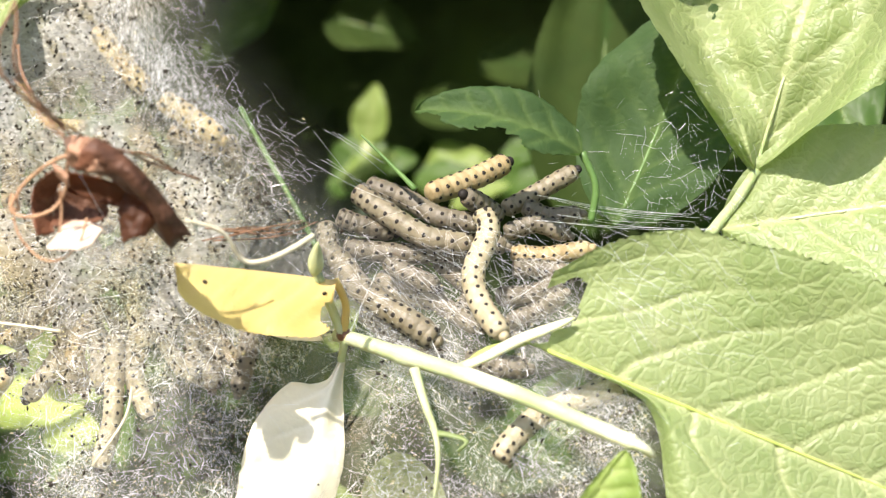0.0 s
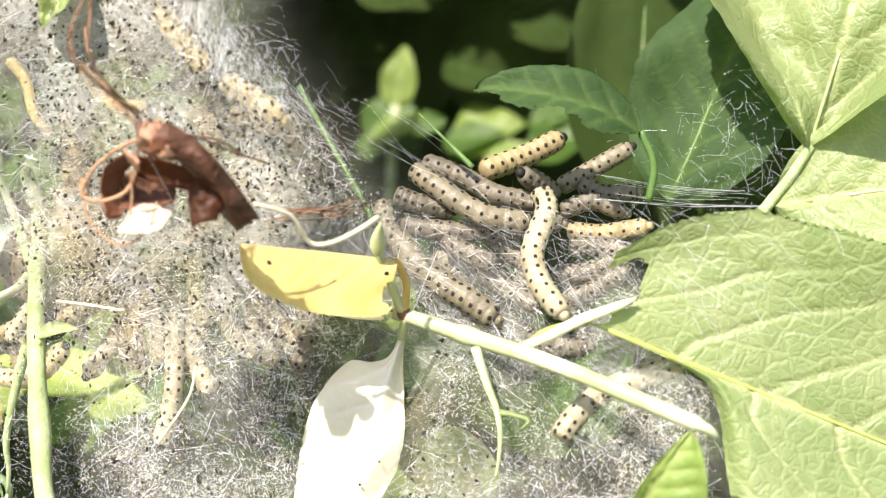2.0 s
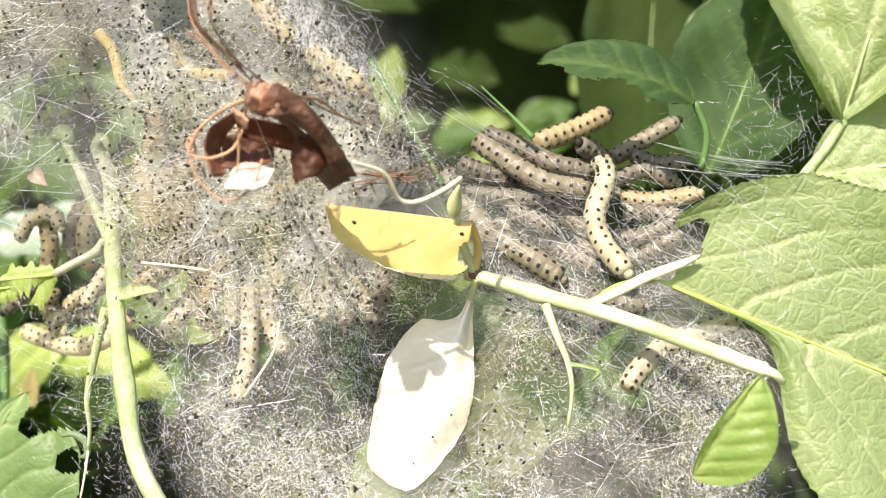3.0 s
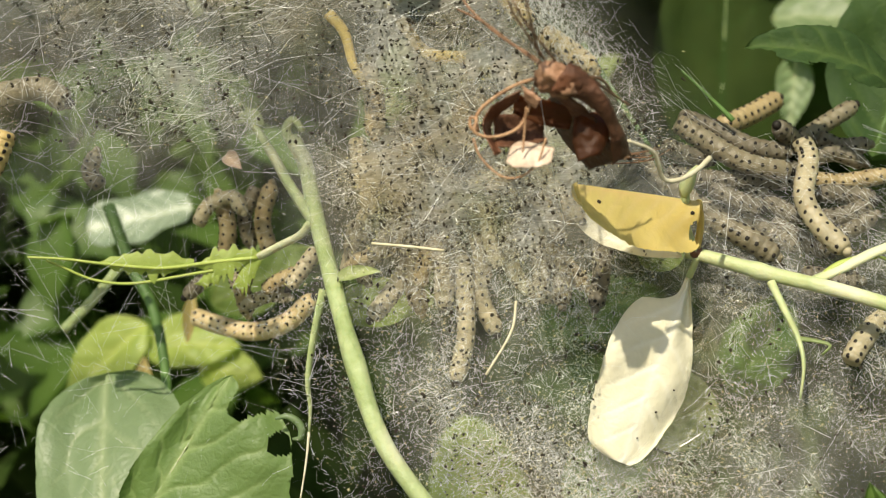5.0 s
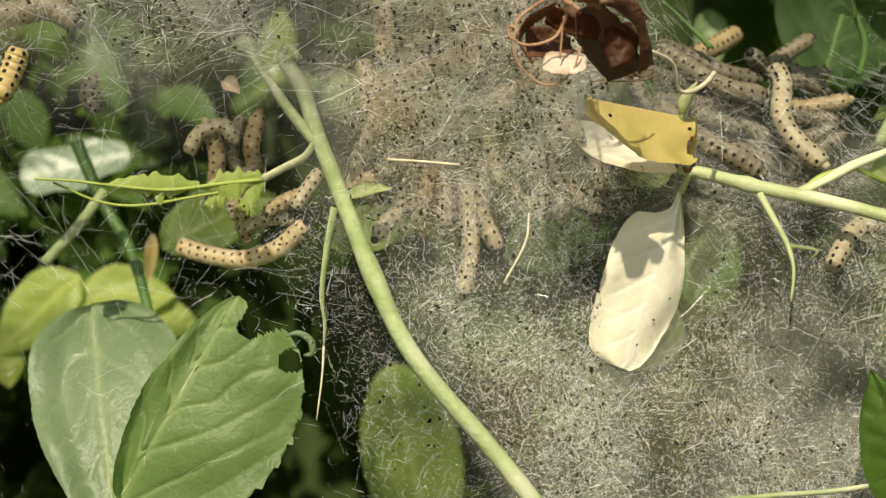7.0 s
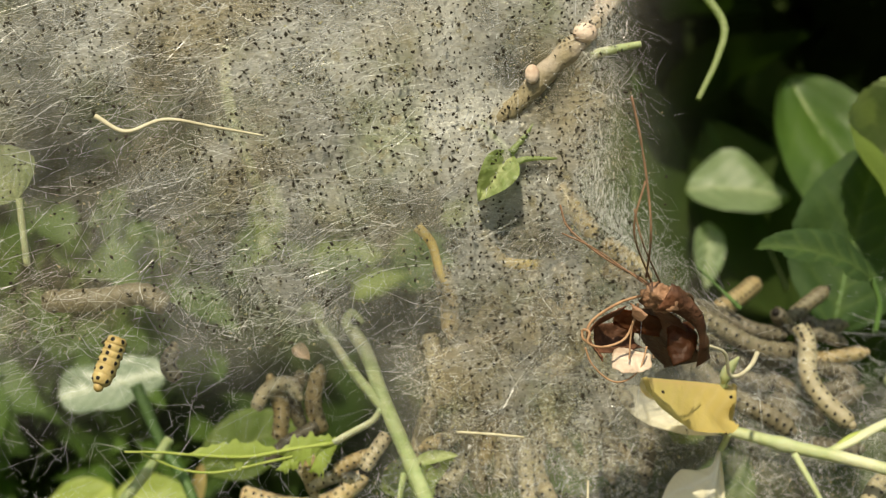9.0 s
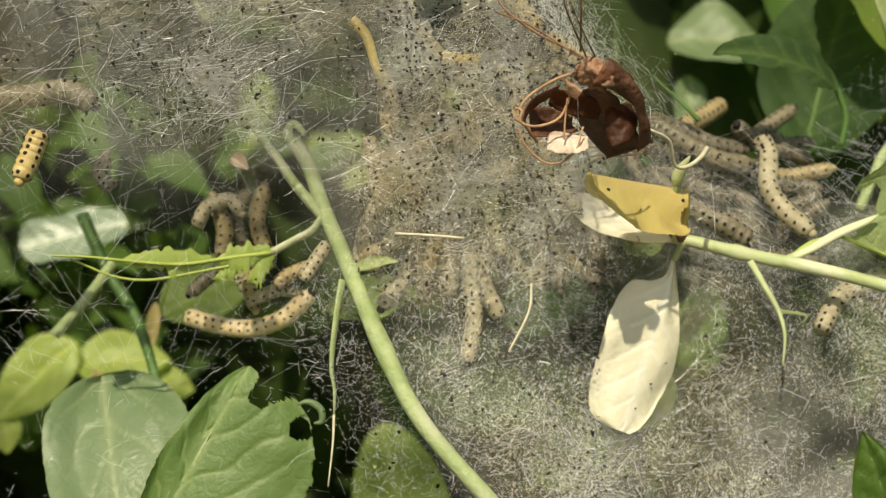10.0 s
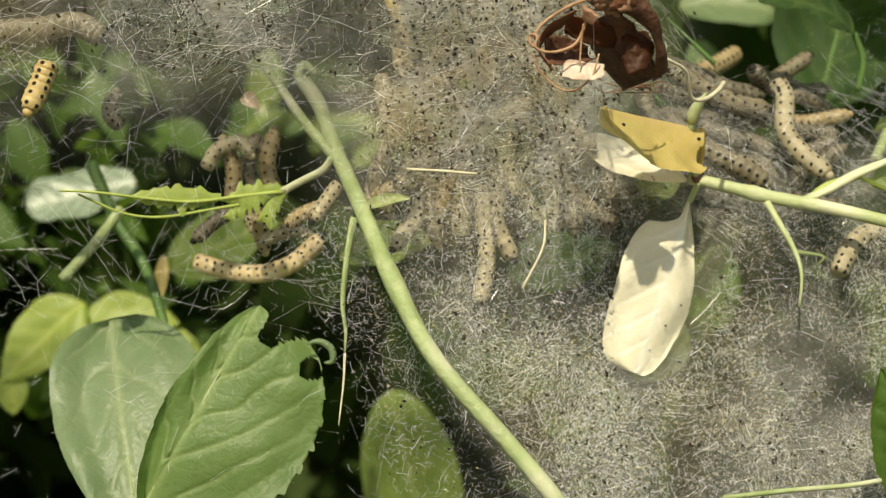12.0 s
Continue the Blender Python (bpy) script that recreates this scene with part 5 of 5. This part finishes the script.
def scatter(rng, weight, count):
    """Places on the face of the nest, drawn by weight: x, depth of the face, z."""
    w = np.clip(weight, 0, None).ravel()
    k = rng.choice(w.size, count, p=w / w.sum())
    x, z = GX.ravel()[k] + rng.uniform(-0.5, 0.5, count) * CELL, GZ.ravel()[k] + rng.uniform(-0.5, 0.5, count) * CELL
    return x, FACE.ravel()[k], z


def quick_mesh(name, verts, faces, material, smooth):
    """A mesh out of arrays of places in millimetres and of equal-sided faces."""
    me = bpy.data.meshes.new(name)
    n, sides = faces.shape
    me.vertices.add(len(verts))
    me.vertices.foreach_set("co", (verts * MM).astype(np.float32).ravel())
    me.loops.add(n * sides)
    me.loops.foreach_set("vertex_index", faces.astype(np.int32).ravel())
    me.polygons.add(n)
    me.polygons.foreach_set("loop_start", np.arange(0, n * sides, sides, dtype=np.int32))
    me.polygons.foreach_set("use_smooth", np.full(n, smooth))
    me.materials.append(material)
    me.update(calc_edges=True)
    return me


def ribbons(name, label, count, seed, long, thick, spread, weight, material, lean=0.0, bow=0.12, angle=None):
    """Single silk threads, each a thin hair with a slight sag."""
    rng = np.random.default_rng(seed)
    x, y, z = scatter(rng, weight, count)
    L = long[0] * (long[1] / long[0]) ** rng.random(count)
    a = np.where(rng.random(count) > abs(lean), rng.uniform(0, pi, count), rng.normal(angle or (2.5 if lean > 0 else 0.3), 0.35, count))
    ca, sa, zero = np.cos(a), np.sin(a), np.zeros(count)
    d = np.stack([ca, rng.normal(0, 0.18, count), sa], 1)
    d /= np.linalg.norm(d, axis=1)[:, None]
    c = np.stack([x, y + rng.uniform(*spread, count), z], 1)
    e = np.stack([-sa, rng.normal(0, 0.5, count), ca], 1)
    e *= (rng.uniform(*thick, count) / np.linalg.norm(e, axis=1))[:, None]
    s = np.stack([-sa, rng.normal(0, 0.3, count), ca], 1) * (L * rng.normal(0, bow, count))[:, None]
    s2 = s * rng.uniform(-1.2, 1.2, count)[:, None]
    h = d * L[:, None]
    rows = [c - h / 2, c - h / 6 + s, c + h / 6 + s2, c + h / 2]
    verts = np.stack([q for p in rows for q in (p - e, p + e)], 1).reshape(-1, 3)
    quad = np.array([[0, 1, 3, 2], [2, 3, 5, 4], [4, 5, 7, 6]])
    faces = (np.arange(count)[:, None, None] * 8 + quad[None]).reshape(-1, 4)
    return tagged(new(name, quick_mesh(name, verts, faces, material, False)), label, "web", kind="stuff")


LOW = 1.0 / (1.0 + np.exp((GZ - 12.0) / 5.0))
STEM_X = np.where(GZ < 20, -62.0 - 0.42 * GZ, -70.0)
ribbons("silk_threads", "tangle of fine white silk threads", 30000, 11, (0.3, 2.2), (0.005, 0.011), (-1.6, 3.0), CLEAR * THREADS * (0.22 + 0.78 * LOW), M_SILK, bow=0.22)
ribbons("silk_threads", "tangle of stronger white silk threads", 7500, 31, (0.4, 2.8), (0.009, 0.023), (-1.8, 4.0), CLEAR * THREADS * (0.15 + 0.85 * LOW), M_SILK, bow=0.12)
ribbons("silk_threads", "short bright ends of silk on the face of the nest", 7000, 18, (0.15, 1.0), (0.012, 0.028), (-2.4, -0.6), CLEAR * THREADS * (0.2 + 0.8 * LOW), M_SILK, bow=0.15)
ribbons("silk_threads", "bright straight strands of silk on the face of the nest", 900, 19, (0.8, 5.0), (0.012, 0.030), (-3.2, -1.0), CLEAR * THREADS * (0.4 + 0.6 * LOW), M_SILK, bow=0.03)
ribbons("silk_threads", "deeper tangle of fine white silk threads", 5000, 12, (0.5, 2.6), (0.008, 0.018), (2.0, 14.0), THREADS * (0.2 + 0.8 * LOW), M_SILK, bow=0.2)
ribbons("silk_threads", "loose straight silk threads across the caterpillars", 900, 13, (1.5, 12.0), (0.004, 0.013), (-3.0, 3.0),
        (GZ < 21) * np.exp(-((GX - 8) / 22.0) ** 2 - ((GZ - 7) / 12.0) ** 2), M_SILK, lean=0.6, bow=0.03)
ribbons("silk_threads", "loose straight silk threads before the dark leaves", 800, 14, (1.5, 12.0), (0.004, 0.014), (-4.0, 14.0),
        np.where(GZ < -16, 0.15, 1.0) * (GX < STEM_X + 4) * (GZ < 30) * (GX > -150), M_SILK, bow=0.03)
ribbons("silk_threads", "short glinting silk ends before the dark leaves", 1600, 34, (0.2, 2.2), (0.004, 0.010), (-4.0, 10.0),
        np.where(GZ < -16, 0.15, 1.0) * (GX < STEM_X + 4) * (GZ < 30) * (GX > -150), M_SILK, bow=0.1)
ribbons("silk_threads", "long straight silk threads stretched over the nest", 3600, 16, (2.5, 14.0), (0.006, 0.016), (-3.0, 1.0),
        np.where((GX > -150) & (GX < -45) & (GZ > 12) & (GZ < 90), np.where(GX < -72, 1.0, 0.4), 0.08) * THREADS, M_SILK, lean=-0.75, bow=0.04)
ribbons("silk_threads", "loose silk threads before the right-hand shoot", 260, 15, (0.4, 5.0), (0.004, 0.011), (24.0, 32.0),
        np.exp(-((GX - 34) / 10.0) ** 2 - ((GZ - 26) / 10.0) ** 2), M_SILK, bow=0.04)
EDGE = np.array([[edge_x(z + CELL / 2)] for z in CZ])
ribbons("silk_threads", "veil of silk threads at the border of the nest", 1200, 35, (1.0, 7.0), (0.003, 0.008), (-2.0, 9.0),
        np.exp(-((GX - EDGE) / 5.0) ** 2) * (GZ > 25) * (GZ < 70), M_SILK, lean=0.6, bow=0.06)

ribbons("silk_threads", "bright upright silk threads along the rim of the nest", 4000, 36, (0.8, 6.0), (0.004, 0.011), (-2.0, 8.0),
        np.exp(-((GX - EDGE + 3.0) / 2.6) ** 2) * (GZ > 32) * (GZ < 100), M_SILK, lean=0.8, bow=0.05, angle=1.6)

# ---- silk strands and shreds that stand out singly ----
def strand(pts, r=0.03):
    rod("silk_strand", pts, r, M_SILK, "single bright strand of silk", "silk strand", 5, 16, "single silk strands", 0.5, len(pts))


strand([(-35.8, -33.0, 24.6), (-33.9, -24.0, 15.8), (-31.7, -14.0, 7.5)], 0.035)
strand([(-8.6, -8.0, 4.5), (-7.5, -4.0, 9.1), (-6.6, 0.0, 13.0)], 0.025)
strand([(14.6, 7.4, 23.8), (24.1, 22.0, 22.7), (35.0, 34.0, 22.1)], 0.029)
strand([(18.5, 8.7, 21.0), (25.6, 22.0, 20.7), (33.5, 34.0, 20.9)], 0.016)
strand([(14.0, 11.8, 20.4), (25.9, 22.0, 19.9), (38.8, 34.0, 20.0)], 0.019)
strand([(17.4, 7.5, 21.1), (27.5, 22.0, 20.0), (39.0, 34.0, 19.8)], 0.025)
strand([(16.0, 12.6, 23.8), (25.5, 22.0, 22.3), (35.7, 34.0, 22.3)], 0.023)
strand([(14.6, 12.1, 20.5), (25.1, 22.0, 19.7), (36.5, 34.0, 19.8)], 0.021)
strand([(16.8, 11.9, 22.6), (24.5, 22.0, 21.9), (33.0, 34.0, 21.6)], 0.015)
strand([(17.2, 9.1, 23.1), (26.2, 22.0, 21.5), (36.2, 34.0, 21.1)], 0.017)
strand([(15.7, 9.1, 23.5), (25.8, 22.0, 22.1), (37.1, 34.0, 21.7)], 0.019)
strand([(-15.2, 2.0, 28.5), (-12.5, 6.0, 26.7), (-9.9, 11.0, 24.8)], 0.021)
strand([(-14.9, 2.0, 32.7), (-11.4, 6.0, 30.6), (-7.9, 11.0, 28.6)], 0.013)
strand([(-14.4, 2.0, 28.6), (-8.5, 6.0, 24.6), (-2.7, 11.0, 21.5)], 0.012)
strand([(-16.7, 2.0, 28.1), (-11.5, 6.0, 25.0), (-6.4, 11.0, 22.7)], 0.019)
strand([(-13.7, 2.0, 32.4), (-10.7, 6.0, 29.8), (-7.8, 11.0, 26.9)], 0.017)
strand([(-12.9, 2.0, 32.1), (-10.6, 6.0, 30.5), (-8.3, 11.0, 28.6)], 0.021)
strand([(-16.3, 2.0, 32.4), (-13.7, 6.0, 28.3), (-11.1, 11.0, 24.3)], 0.014)
rod("green_stalk", [(-28.4, 6.0, 36.4), (-23.4, 5.0, 28.2), (-18.8, 4.0, 20.9), (-16.3, 4.0, 16.1)], 0.4, M_STEM_DARK, "green stalk veiled by the border of the nest", "stalk", 8, 20)
rod("green_stalk", [(-12.3, 14.0, 33.0), (-7.1, 14.0, 28.0), (-4.1, 14.0, 25.0)], lambda s: 0.15 + 0.35 * s, M_STEM_DARK, "small dark green stalk over the caterpillars", "stalk", 6, 14)


def specks(name, label, count, seed, size, material, weight, spread):
    """Small angular grains of uneven length."""
    rng = np.random.default_rng(seed)
    x, y, z = scatter(rng, weight, count)
    c = np.stack([x, y + rng.uniform(*spread, count), z], 1)
    r = size[0] * (size[1] / size[0]) ** rng.random(count)
    corner = np.array([[1, 0, 0], [-1, 0, 0], [0, 1, 0], [0, -1, 0], [0, 0, 1], [0, 0, -1]], float)
    v = corner[None] * np.stack([rng.uniform(0.8, 1.9, count), np.full(count, 0.9), rng.uniform(0.6, 1.1, count)], 1)[:, None, :]
    v = v + rng.normal(0, 0.22, v.shape)
    a = rng.uniform(0, 2 * pi, count)[:, None]
    vx, vz = v[..., 0] * np.cos(a) - v[..., 2] * np.sin(a), v[..., 0] * np.sin(a) + v[..., 2] * np.cos(a)
    v = np.stack([vx, v[..., 1], vz], 2) * r[:, None, None] + c[:, None, :]
    tri = np.array([[0, 2, 4], [2, 1, 4], [1, 3, 4], [3, 0, 4], [2, 0, 5], [1, 2, 5], [3, 1, 5], [0, 3, 5]])
    faces = (np.arange(count)[:, None, None] * 6 + tri[None]).reshape(-1, 3)
    return tagged(new(name, quick_mesh(name, v.reshape(-1, 3), faces, material, False)), label, "droppings", kind="stuff")


specks("frass", "dark droppings stuck in the silk", 22000, 21, (0.06, 0.30), M_FRASS, CLEAR * THREADS * (0.45 + 0.55 / (1 + np.exp(-(GZ - 12) / 6))), (-2.8, -0.9))
specks("silk_knots", "tiny pale knots and flecks in the silk", 15000, 23, (0.03, 0.09), M_FLECK, CLEAR * THREADS * (0.3 + 0.7 * LOW), (-2.4, -0.2))
specks("crumbs", "tan crumbs and shed skins stuck in the silk", 18000, 22, (0.04, 0.18), M_CRUMB, CLEAR * THREADS * (0.35 + 0.65 * LOW), (-1.2, 2.5))


def motions():
    """The dark caterpillar draws back among the shreds of the eaten leaf and comes out again."""
    home = creeper.location.copy()
    walk(creeper, [(t, Matrix.Translation(home + V(d))) for t, d in (
        (0.0, (1.0, 0, 0.8)), (4.3, (0.3, 0, 0.3)), (5.5, (0.6, 0, 0.5)), (6.3, (3.0, 0.5, 2.2)), (7.5, (5.6, 1.0, 4.2)),
        (8.6, (5.0, 1.0, 3.8)), (9.6, (1.8, 0.4, 1.4)), (10.4, (0.3, 0, 0.2)), (12.0, (0, 0, 0)))])


motions()
